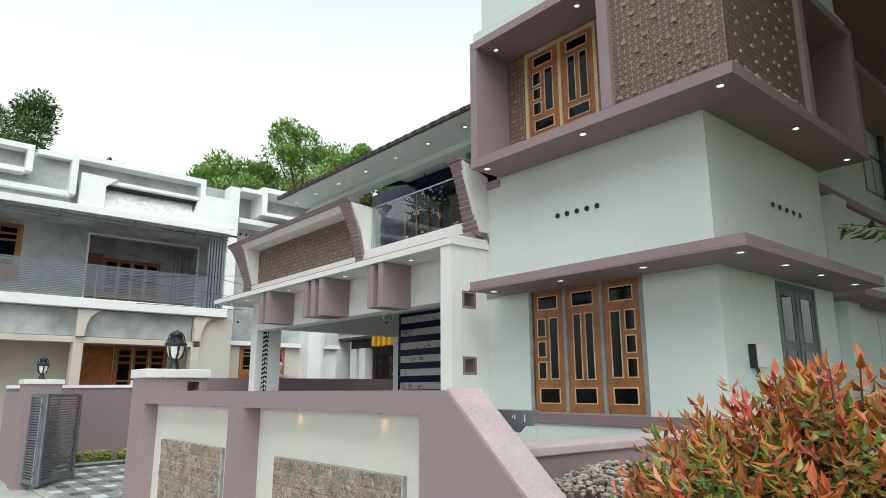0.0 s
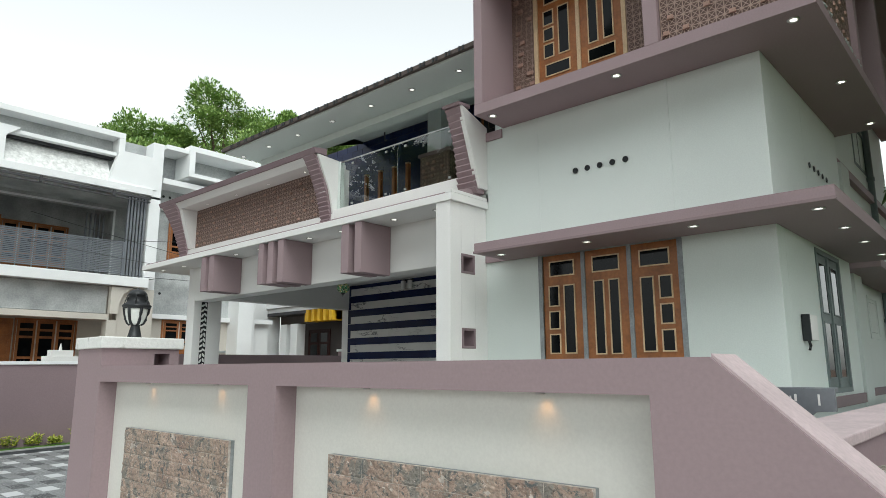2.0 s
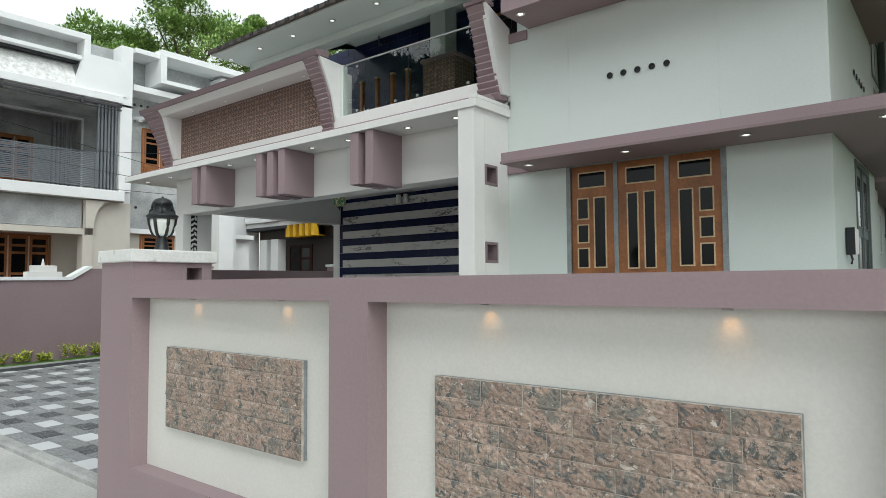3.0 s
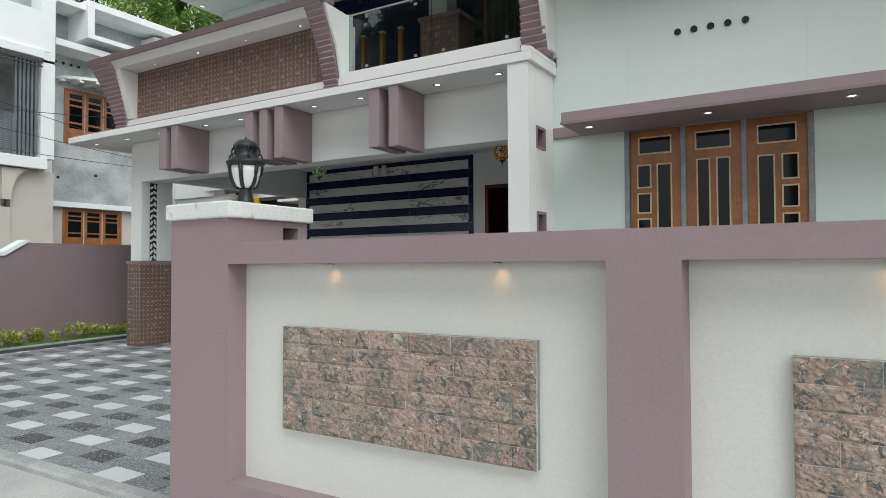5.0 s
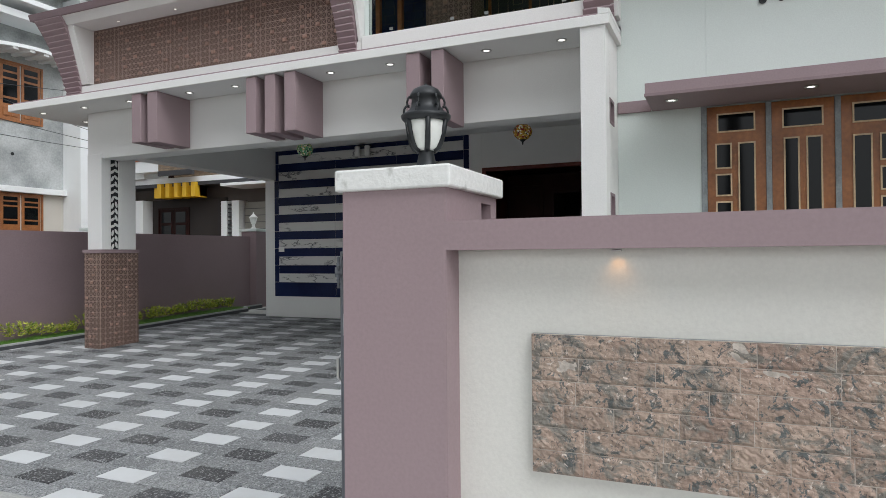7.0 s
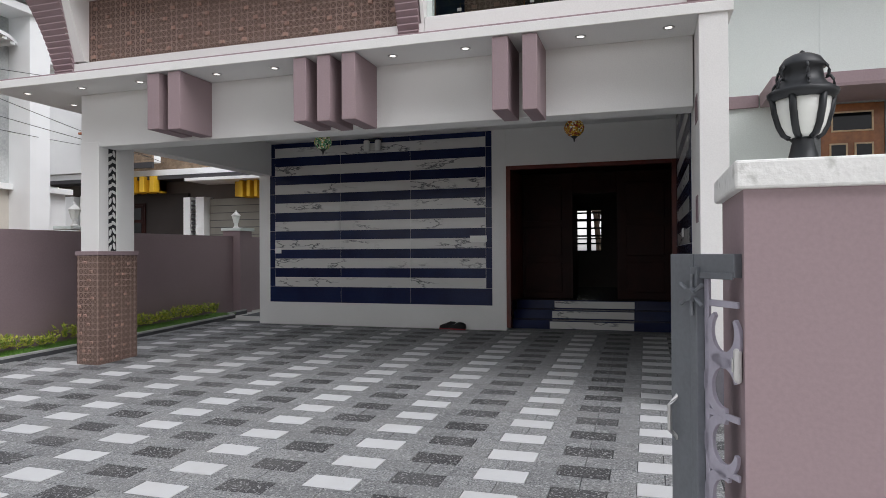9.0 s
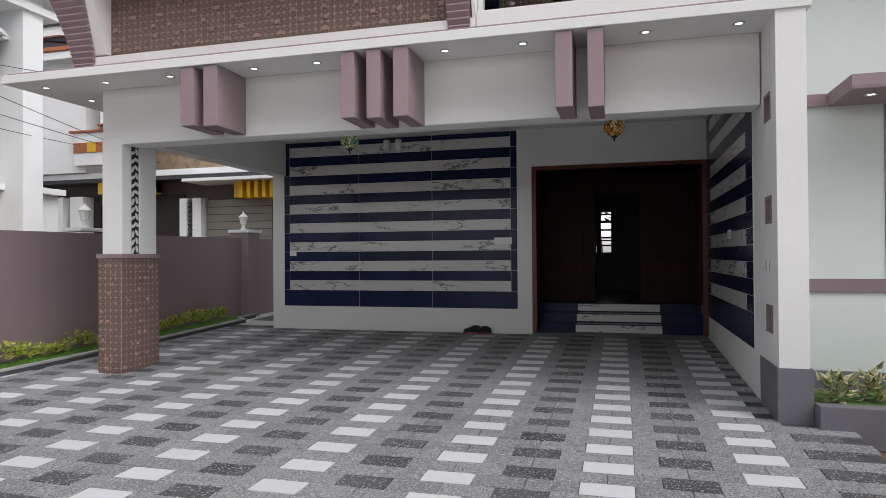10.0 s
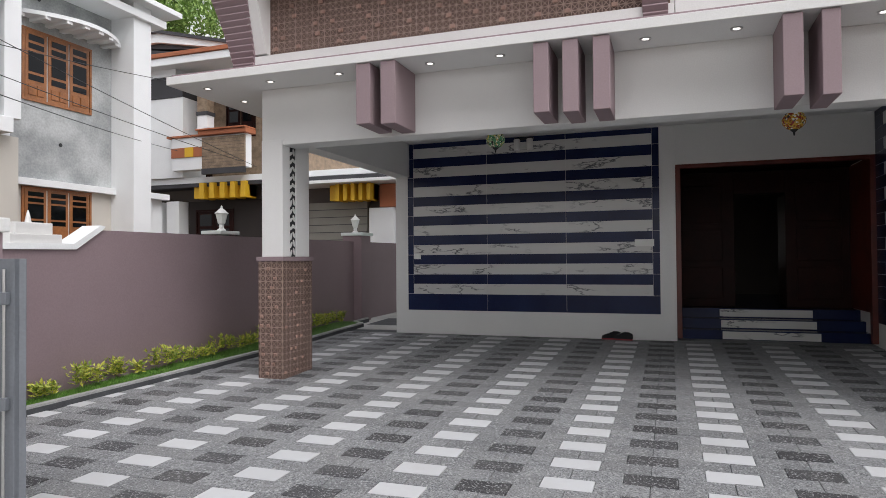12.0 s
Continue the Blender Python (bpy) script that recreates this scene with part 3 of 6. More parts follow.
struct("eave_south", MAUVE, (9.25, 15, 2.2, 3.6, 7.2, 7.32), label="mauve underside of the rear roof slab", category="roof")
struct("canopy_upper_rear", MAUVE, (9.25, 15, 2.6, 3.25, 5.86, 5.96), label="mauve canopy over the rear upper window", category="canopy")

# ---- balcony ----
bal = struct("wall_balcony", CHAR, (9.0, 9.2, 6.3, 13.3, 3.58, 6.35), label="dark tiled back wall of the balcony", bev=0)
struct("wall_balcony_side", WHITE, (6.36, 9.0, 6.0, 6.25, 3.58, 6.35), label="white side wall of the balcony", bev=0)
struct("balcony_floor", WHITE, (6.12, 9.9, 6.2, 13.3, 3.462, 3.56), label="balcony floor slab", category="floor", bev=0)
roof = slab_prism("roof_balcony", WHITE, [(5.76, 5.28), (5.76, 5.33), (6.7, 5.62), (7.4, 6.48), (9.9, 6.60), (9.9, 6.36), (7.3, 6.36), (6.62, 5.46), (6.62, 5.28)], "y", 5.96, 11.85, label="white overhanging balcony roof with spotlights", category="roof")
slab_prism("gutter", BROWNP, [(5.70, 5.30), (5.70, 5.36), (5.84, 5.39), (5.84, 5.345), (5.755, 5.337), (5.755, 5.30)], "y", 5.96, 11.87, roof, "dark gutter edge")
slab_prism("ceiling_panel", WHITE, [(6.40, 5.278), (6.40, 5.17), (6.62, 5.17), (6.62, 5.278)], "y", 6.26, 11.7, roof)
for k in range(25):
    y = 6.2 + k * 0.22
    boxes("gutter_clip", BLACK, roof, (5.688, 5.698, y, y + 0.03, 5.30, 5.36), (5.688, 5.698, y + 0.06, y + 0.09, 5.30, 5.36), bev=0)
col = struct("balcony_pillar", WHITE, (8.0, 8.3, 8.66, 8.98, 5.17, 6.35), label="white balcony pillar on a brick tile pedestal", category="pillar")
boxes("pedestal", LATT, col, (7.95, 8.45, 8.42, 9.10, 3.56, 5.11), bev=0.004, label="terracotta tile pedestal")
boxes("pedestal_cap", MAUVE_D, col, (7.92, 8.48, 8.39, 9.13, 5.11, 5.17), bev=0.004)


def flare_x(z):
    """Front line of the leaning parapet frame."""
    f = max(0.0, (z - 3.61) / 0.96)
    return 5.965 - 0.12 * f - 0.205 * f ** 2.2


def ribbed(parent, yb0, yb1, yt0, yt1, z0, z1, n):
    """A leaning band of stepped ribs."""
    boxes_made = []
    for i in range(n):
        za, zb = z0 + (z1 - z0) * i / n, z0 + (z1 - z0) * (i + 1) / n
        f = (i + 0.5) / n
        ya, yc = yb0 + (yt0 - yb0) * f, yb1 + (yt1 - yb1) * f
        xa = flare_x((za + zb) / 2) - 0.03
        bm = bmesh.new()
        prism(bm, [(xa + 0.026, za), (xa - 0.016, zb - 0.016), (xa - 0.012, zb - 0.002), (xa + 0.03, zb), (xa + 0.16, zb), (xa + 0.16, za)], "y", ya, yc)
        boxes_made.append(part("rib", bm, MAUVE, parent))
    return boxes_made


par = slab_prism("parapet", PORCHW, [(5.95, 3.602), (5.95, 3.74), (6.0, 3.76), (6.3, 3.76), (6.3, 3.602)], "y", 8.97, 13.43, label="flared white and mauve parapet frame over the porch", category="parapet")
boxes("clad_panel", LATT, par, (6.02, 6.2, 9.2, 13.24, 3.765, 4.52), bev=0, label="terracotta relief tile panel")
slab_prism("head", PORCHW, [(flare_x(4.5) + 0.02, 4.5), (flare_x(4.6), 4.6), (6.3, 4.6), (6.3, 4.5)], "y", 9.12, 13.45, par)
slab_prism("coping", MAUVE_B, [(flare_x(4.6) - 0.03, 4.60), (flare_x(4.6) - 0.06, 4.675), (5.80, 4.70), (5.80, 4.602)], "y", 8.96, 13.93, par, "dark mauve coping")
for y0, y1 in ((9.03, 9.20), (13.24, 13.42)):
    slab_prism("cheek", PORCHW, [(5.95, 3.765), (flare_x(4.49) + 0.02, 4.495), (6.3, 4.495), (6.3, 3.765)], "y", y0, y1, par)
slab_prism("wing", PORCHW, [(5.98, 3.61), (flare_x(4.1) + 0.01, 4.1), (flare_x(4.59) + 0.01, 4.595), (6.14, 4.56), (6.14, 3.61)], "y", 8.965, 9.0, par)
ribbed(par, 9.02, 9.235, 9.0, 9.28, 3.61, 4.6, 15)
ribbed(par, 13.40, 13.66, 13.34, 13.86, 3.61, 4.6, 15)
sill = struct("balcony_sill", PORCHW, (5.95, 6.3, 6.27, 8.96, 3.602, 3.80), label="white balcony upstand below the glass rail", category="parapet")
slab_prism("cheek", PORCHW, [(5.97, 3.61), (flare_x(4.57), 4.57), (6.118, 4.40), (6.118, 3.61)], "y", 6.20, 6.268, sill)
ribbed(sill, 6.235, 6.53, 6.235, 6.45, 3.56, 4.56, 14)
slab_prism("coping", MAUVE_D, [(5.60, 4.562), (5.585, 4.595), (5.80, 4.61), (5.80, 4.562)], "y", 6.20, 6.47, sill)

# glass rail
rail = thing("glass_rail", 6.0, 7.6, 3.80, "frameless clear glass balcony rail with steel edge strip", "railing")
pane = boxes("glass_pane", GLASS, rail, (6.02, 6.032, 6.54, 7.68, 3.81, 4.52), bev=0)
pane.visible_shadow = False
pane = boxes("glass_pane", GLASS, rail, (6.02, 6.032, 7.69, 8.90, 3.81, 4.52), bev=0)
pane.visible_shadow = False
boxes("edge_strip", CHROME, rail, (6.012, 6.04, 6.54, 8.90, 4.522, 4.54), bev=0.003, label="steel edge strip")
for y in (6.7, 7.5, 7.88, 8.6):
    for z in (3.84, 4.45):
        boxes("clamp", CHROME, rail, (6.005, 6.018, y, y + 0.04, z, z + 0.03), bev=0.003)
boxes("post", WHITE, rail, (6.02, 6.1, 8.905, 8.96, 3.80, 4.55), bev=0.002)


# ---- windows and doors ----
def leaf_parts(win, face, o, u0, u1, v0, v1, rects, wood=TEAK, bead=TEAKL, pane=DGLASS, d=0.0):
    """One shutter: a timber leaf with panes set in pale beading. rects are fractions of the leaf."""
    leaf = boxes("shutter", wood, win, place(face, o, u0, u1, v0, v1, d - 0.045, d), bev=0.004)
    w, h = u1 - u0, v1 - v0
    for a, b, c, e in rects:
        ua, ub_, va, vb = u0 + a * w, u0 + b * w, v0 + c * h, v0 + e * h
        boxes("pane", pane, leaf, place(face, o, ua, ub_, va, vb, d + 0.001, d + 0.005), bev=0)
        t = 0.013
        boxes("beading", bead, leaf, place(face, o, ua - t, ub_ + t, vb, vb + t, d + 0.0005, d + 0.012), place(face, o, ua - t, ub_ + t, va - t, va, d + 0.0005, d + 0.012),
              place(face, o, ua - t, ua, va, vb, d + 0.0005, d + 0.012), place(face, o, ub_, ub_ + t, va, vb, d + 0.0005, d + 0.012), bev=0)
    return leaf


TOP, BOT = (0.2, 0.8, 0.845, 0.965 - 0.02), (0.2, 0.8, 0.075, 0.185)
SH_A = [TOP, BOT, (0.56, 0.80, 0.27, 0.76), (0.17, 0.40, 0.62, 0.76), (0.17, 0.40, 0.45, 0.57), (0.17, 0.40, 0.27, 0.40)]
SH_B = [TOP, BOT, (0.22, 0.42, 0.26, 0.77), (0.58, 0.78, 0.26, 0.77)]
SH_C = [TOP, BOT, (0.20, 0.44, 0.27, 0.76), (0.60, 0.83, 0.62, 0.76), (0.60, 0.83, 0.45, 0.57), (0.60, 0.83, 0.27, 0.40)]


def window(name, face, o, w, h, shutters, label, wood=TEAK, bead=TEAKL, frame_mat=CEMENTF, depth=0.05, pane=DGLASS):
    """A window in a wall: masonry frame, mullions and shutters."""
    win = tagged(boxes(name, frame_mat, None, place(face, o, -0.05, w + 0.05, h, h + 0.05, -depth, 0.012), place(face, o, -0.05, w + 0.05, -0.05, 0, -depth, 0.012),
                       place(face, o, -0.05, 0, 0, h, -depth, 0.012), place(face, o, w, w + 0.05, 0, h, -depth, 0.012), bev=0.003), label, "window", "", "structure")
    n = len(shutters)
    m = 0.045
    lw = (w - m * (n - 1)) / n
    for i, rects in enumerate(shutters):
        u0 = i * (lw + m)
        leaf_parts(win, face, o, u0, u0 + lw, 0.0, h, rects, wood, bead, pane, d=-0.012)
        if i:
            boxes("mullion", frame_mat, win, place(face, o, u0 - m, u0, 0, h, -depth, 0.004), bev=0.002)
    return win


window("window_1", "-x", (6.12, 5.45, 1.25), 1.53, 1.45, [SH_A, SH_B, SH_C], "three-leaf varnished teak window with dark panes in grey cement surround")
window("window_2", "-x", (6.19, 5.46, 4.76), 1.08, 1.19, [SH_A, SH_B], "two-leaf teak window with pale unpainted frame", frame_mat=TEAKL)
DIM = mat("unpainted_grey_primer", (0.16, 0.20, 0.20), 0.6, scale=4, var=0.1)
window("window_3", "-y", (7.45, 3.03, 1.27), 0.97, 1.36, [[(0.2, 0.8, 0.56, 0.93), (0.2, 0.8, 0.08, 0.48)], [(0.2, 0.8, 0.56, 0.93), (0.2, 0.8, 0.08, 0.48)]], "grey-green primed window with dark panes on the shaded side wall", wood=DIM, bead=DIM, frame_mat=DIM)
window("window_4", "-y", (12.0, 3.28, 4.75), 0.9, 0.62, [[(0.2, 0.8, 0.1, 0.9)], [(0.2, 0.8, 0.1, 0.9)]], "small grey window high on the side wall", wood=DIM, bead=DIM, frame_mat=DIM)
window("window_5", "-y", (11.6, 3.28, 1.95), 0.7, 0.55, [[(0.15, 0.85, 0.1, 0.9)]], "small dark ventilator window on the side wall", wood=DIM, bead=DIM, frame_mat=WHITE)
# balcony door and tall frames behind the glass
window("window_6", "-x", (9.0, 8.5, 4.3), 1.2, 1.75, [SH_C, SH_B], "teak balcony window behind the glass rail", frame_mat=TEAK)
for y in (10.72, 10.33, 9.95, 9.59):
    wp = thing("wooden_post", 8.14, y, 3.56, "short upright teak post standing on the balcony floor", "post", "teak balcony posts")
    boxes("post", TEAK, wp, (8.10, 8.17, y - 0.035, y + 0.035, 3.565, 5.16), bev=0.006)
    boxes("cap", TEAKL, wp, (8.095, 8.175, y - 0.04, y + 0.04, 5.161, 5.19), bev=0.006)
hk = thing("ceiling_hook", 8.9, 11.06, 6.2, "black wire hook hanging from the balcony ceiling", "hook")
bm = bmesh.new()
tube(bm, [(8.9, 11.06, 6.358), (8.9, 11.06, 6.18), (8.9, 11.02, 6.165), (8.9, 10.99, 6.18)], 0.014, 6)
part("wire", bm, BLACK, hk)

# air holes in the front and side wall
for k in range(5):
    bm = bmesh.new()
    lathe(bm, [(0.032, 0), (0.032, 0.008), (0.022, 0.008), (0.022, 0.001)], seg=16)
    bmesh.ops.transform(bm, matrix=pose(6.113, 4.98 - 0.147 * k, 3.60, 0, -90, 0) , verts=bm.verts)
    tagged(part("vent_hole", bm, BLACK, house_f, "round dark air hole"), "", "")
    bm = bmesh.new()
    lathe(bm, [(0.032, 0), (0.032, 0.008), (0.022, 0.008), (0.022, 0.001)], seg=16)
    bmesh.ops.transform(bm, matrix=pose(7.56 + 0.19 * k, 3.023, 3.58, 90, 0, 0), verts=bm.verts)
    part("vent_hole", bm, BLACK, house_s, "round dark air hole")

# ---- entry: steps, mahogany door wall, hall behind ----
steps = struct("steps", TILEB, (10.05, 11.0, 6.46, 8.95, 0.1, 0.40), label="navy tiled entry steps with white marble centre", category="steps", bev=0.004)
boxes("step", TILEB, steps, (10.33, 11.0, 6.46, 8.95, 0.40, 0.54), bev=0.004)
boxes("step", TILEB, steps, (10.61, 16.0, 6.46, 8.95, 0.54, 0.68), bev=0.004)
for k in range(3):
    x = 10.05 + 0.28 * k
    boxes("riser_tile", TILEW, steps, (x - 0.006, x - 0.001, 7.07, 8.33, 0.275 + 0.14 * k, 0.385 + 0.14 * k), bev=0, label="veined white riser tile")
struct("floor_entry", PAV_G, (9.73, 10.05, 6.46, 8.95, 0, floor_z(9.74) - 0.003), label="grey paved strip before the steps", category="floor", bev=0)
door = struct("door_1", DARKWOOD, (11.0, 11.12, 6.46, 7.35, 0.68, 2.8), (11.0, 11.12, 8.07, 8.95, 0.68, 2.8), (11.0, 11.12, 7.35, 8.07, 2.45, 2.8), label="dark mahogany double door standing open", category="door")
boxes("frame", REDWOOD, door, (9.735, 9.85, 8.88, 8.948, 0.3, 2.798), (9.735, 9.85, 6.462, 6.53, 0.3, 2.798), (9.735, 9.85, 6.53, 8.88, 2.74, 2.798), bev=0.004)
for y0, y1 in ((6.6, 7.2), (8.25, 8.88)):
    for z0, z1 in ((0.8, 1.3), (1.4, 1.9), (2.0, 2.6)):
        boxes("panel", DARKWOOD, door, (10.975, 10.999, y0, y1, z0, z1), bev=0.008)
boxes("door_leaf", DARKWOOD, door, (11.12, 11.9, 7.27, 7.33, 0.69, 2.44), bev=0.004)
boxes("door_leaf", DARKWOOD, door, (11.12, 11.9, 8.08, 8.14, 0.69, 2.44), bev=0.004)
# hall walls, end and ceiling are coloured dark to stand for the unlit room
struct("hall", DARKWOOD, (11.12, 15.0, 6.2, 6.4, 0.68, 2.9), (11.12, 15.0, 9.0, 9.2, 0.68, 2.9), label="hall walls behind the door, gloom put into their dark colour", bev=0)
struct("hall_end", BROWNP, (14.9, 14.99, 6.4, 7.84, 0.68, 2.82), (14.9, 14.99, 8.43, 9.0, 0.68, 2.82), (14.9, 14.99, 7.84, 8.43, 0.68, 1.47), (14.9, 14.99, 7.84, 8.43, 2.42, 2.82), label="end wall of the hall, gloom put into its brown colour", bev=0)
boxes("side_panelling", REDWOOD, door, (9.86, 10.995, 6.462, 6.485, 0.69, 2.795), bev=0.004, label="red mahogany panelling")
boxes("side_panelling", REDWOOD, door, (9.975, 10.995, 8.925, 8.948, 0.69, 2.795), bev=0.004, label="red mahogany panelling")
struct("ceiling_hall", DARKWOOD, (9.97, 15.0, 6.25, 9.2, 2.82, 2.95), label="hall ceiling, gloom put into its dark colour", category="ceiling", bev=0)
back = thing("window_8", 15.0, 8.13, 1.47, "barred window at the far end of the dark hall", "window", kind="structure")
for i in range(3):
    boxes("bar", CHAR, back, (15.02, 15.06, 7.84 + 0.28 * i, 7.87 + 0.28 * i, 1.47, 2.42), bev=0)
for i in range(6):
    boxes("bar", CHAR, back, (15.025, 15.04, 7.87, 8.40, 1.47 + 0.175 * i, 1.51 + 0.175 * i), bev=0)
boxes("mullion", CHAR, back, (15.0, 15.06, 8.09, 8.19, 1.47, 2.42), bev=0)
for z in (1.76, 2.2):
    boxes("transom", CHAR, back, (15.0, 15.06, 7.87, 8.40, z, z + 0.03), bev=0)
tagged(boxes("wardrobe", DARKWOOD, None, (13.2, 14.0, 6.42, 7.0, 0.68, 2.3), bev=0.01), "dark wooden cabinet standing in the hall", "cabinet")

# ---- spotlights: one recessed lamp, then copies ----
spot = thing("spotlight", 5.72, 13.85, 3.37, "small round recessed spotlight, lit white", "spotlight", "recessed spotlights")
bm = bmesh.new()
lathe(bm, [(0.030, -0.004), (0.048, -0.008), (0.052, -0.001), (0.030, -0.001)], (5.72, 13.85, 3.37), 20)
part("rim", bm, CHROME, spot, smooth=True)
bm = bmesh.new()
lathe(bm, [(0.033, -0.004), (0.033, -0.002)], (5.72, 13.85, 3.37), 16)
part("lens", bm, LED, spot, "glowing white lens")
SPOTS = [(5.72, y, 3.37) for y in (13.04, 12.22, 11.22, 10.52, 9.21, 8.48, 7.42, 6.68)] + [(6.35, 13.83, 3.37)]
SPOTS += [(5.72, y, 2.71) for y in (5.72, 4.66, 3.6)] + [(5.75, 2.62, 2.71), (6.7, 2.62, 2.71), (7.6, 2.62, 2.71), (8.6, 2.62, 2.71)]
SPOTS += [(5.72, 5.8, 4.34), (5.72, 4.25, 4.34), (5.75, 2.65, 4.34), (7.4, 2.62, 4.34), (8.95, 2.62, 4.34), (5.8, 5.67, 6.02), (5.8, 4.3, 6.02)]
SPOTS += [(6.07, y, 5.28) for y in (6.6, 7.46, 8.3, 9.2, 10.1, 10.94, 11.75)]
for p in SPOTS:
    copy_thing(spot, pose(*p))
for y in (9.6, 10.6, 11.6, 12.6):
    copy_thing(spot, pose(5.88, y, 4.498) @ Matrix.Scale(0.55, 4))

# warm lamps in the heads of the gate wall recesses
for y in (5.62, 4.80, 3.58, 2.72):
    lamp = thing("recess_lamp", WX + 0.075, y, 1.388, "tiny warm downlight in the head of the wall recess", "downlight", "recess downlights")
    bm = bmesh.new()
    lathe(bm, [(0.014, 0.0), (0.018, -0.006), (0.014, -0.008)], (WX + 0.075, y, 1.397), 12)
    part("housing", bm, CHROME, lamp, smooth=True)
    li = bpy.data.lights.new("warm_spot", "SPOT")
    li.energy = 1.2
    li.color = (1.0, 0.45, 0.12)
    li.spot_size = radians(105)
    li.spot_blend = 1.0
    li.shadow_soft_size = 0.02
    lo = new("warm_spot", li)
    lo.matrix_world = look((WX + 0.080, y, 1.389), (WX + 0.125, y, 1.28))


# ---- pier lamp ----
def pier_lamp(x, y, z):
    L0 = thing("pier_lamp", x, y, z, "black coach lamp with opal panes on the white pier cap", "lamp", "gate pier lamps")
    bm = bmesh.new()
    lathe(bm, [(0.052, 0), (0.052, 0.006), (0.045, 0.012), (0.036, 0.05), (0.028, 0.085), (0.030, 0.092)], (x, y, z), 20)
    part("base", bm, BLACK, L0, smooth=True)
    bm = bmesh.new()
    lathe(bm, [(0.030, 0.093), (0.046, 0.102), (0.058, 0.125), (0.069, 0.165), (0.075, 0.205), (0.070, 0.206)], (x, y, z), 24)
    part("shade", bm, OPAL, L0, "opal white shade", smooth=True)
    for k in range(6):
        a = math.tau * (k + 0.5) / 6
        pts = [(x + r * math.cos(a), y + r * math.sin(a), z + h) for r, h in ((0.034, 0.093), (0.050, 0.104), (0.062, 0.128), (0.0725, 0.168), (0.078, 0.207))]
        bm = bmesh.new()
        tube(bm, pts, 0.0105, 6)
        part("rib", bm, BLACK, L0, smooth=True)
    bm = bmesh.new()
    lathe(bm, [(0.080, 0.200), (0.092, 0.212), (0.095, 0.222), (0.088, 0.227), (0.066, 0.243), (0.056, 0.258), (0.052, 0.288), (0.062, 0.292), (0.060, 0.302), (0.048, 0.320), (0.028, 0.331), (0.008, 0.335), (0.007, 0.340), (0.003, 0.344)], (x, y, z), 24)
    part("hood", bm, BLACK, L0, smooth=True)
    for k in range(6):
        a = math.tau * k / 6
        pts = []
        for i in range(12):
            th = i / 11
            r = 0.060 + 0.018 * th + 0.007 * math.sin(th * 9)
            h = 0.285 - 0.052 * th + 0.010 * math.cos(th * 9)
            pts.append((x + r * math.cos(a), y + r * math.sin(a), z + h))
        bm = bmesh.new()
        tube(bm, pts, 0.0045, 6)
        t = bmesh.new()
        bmesh.ops.create_icosphere(t, subdivisions=1, radius=0.009)
        bmesh.ops.translate(t, vec=pts[-1], verts=t.verts)
        me = bpy.data.meshes.new("t")
        t.to_mesh(me)
        t.free()
        bm.from_mesh(me)
        part("scroll", bm, BLACK, L0, smooth=True)
    return L0


first = pier_lamp(2.125, 6.40, 1.70)
first.matrix_basis = pose(2.125, 6.40, 1.70) @ Matrix.Diagonal((1.08, 1.08, 1.09, 1))
copy_thing(first, pose(2.09, 12.72, 1.70))


# ---- finials on the north wall ----
def finial(x, y, z):
    f0 = thing("finial_lamp", x, y, z, "white lantern finial on the boundary wall post", "lantern", "white wall finials")
    bm = bmesh.new()
    lathe(bm, [(0.06, 0), (0.06, 0.02), (0.035, 0.04), (0.035, 0.10), (0.05, 0.11)], (x, y, z), 8)
    part("stem", bm, PLASTIC, f0)
    bm = bmesh.new()
    lathe(bm, [(0.05, 0.112), (0.085, 0.25), (0.08, 0.252)], (x, y, z), 8)
    part("shade", bm, OPAL, f0)
    bm = bmesh.new()
    lathe(bm, [(0.10, 0.253), (0.05, 0.30), (0.018, 0.33), (0.012, 0.36), (0.004, 0.37)], (x, y, z), 8)
    part("roof", bm, PLASTIC, f0)
    return f0


fin = finial(11.16, 14.80, 1.99)
copy_thing(fin, pose(7.55, 15.1, 1.89))


# ---- pendants and wall lamps of the porch ----
def mosaic(name, a, b_):
    m = bpy.data.materials.new(name)
    m.use_nodes = True
    N, L = m.node_tree.nodes, m.node_tree.links
    b = N["Principled BSDF"]
    b.inputs["Roughness"].default_value = 0.2
    tc = N.new("ShaderNodeTexCoord")
    vo = N.new("ShaderNodeTexVoronoi")
    vo.inputs["Scale"].default_value = 55
    L.new(tc.outputs["Object"], vo.inputs["Vector"])
    bw = N.new("ShaderNodeSeparateColor")
    L.new(vo.outputs["Color"], bw.inputs[0])
    rp = N.new("ShaderNodeValToRGB")
    rp.color_ramp.interpolation = "CONSTANT"
    el = rp.color_ramp.elements
    el[0].color = (*a, 1)
    el[1].position = 0.85
    el[1].color = (0.75, 0.72, 0.6, 1)
    for pos, c in ((0.28, b_), (0.5, (0.03, 0.03, 0.03)), (0.6, tuple(0.6 * v for v in a)), (0.75, (0.55, 0.45, 0.12))):
        el.new(pos).color = (*c, 1)
    L.new(bw.outputs[0], rp.inputs[0])
    L.new(rp.outputs[0], b.inputs["Base Color"])
    L.new(rp.outputs[0], b.inputs["Emission Color"])
    b.inputs["Emission Strength"].default_value = 0.25
    return m


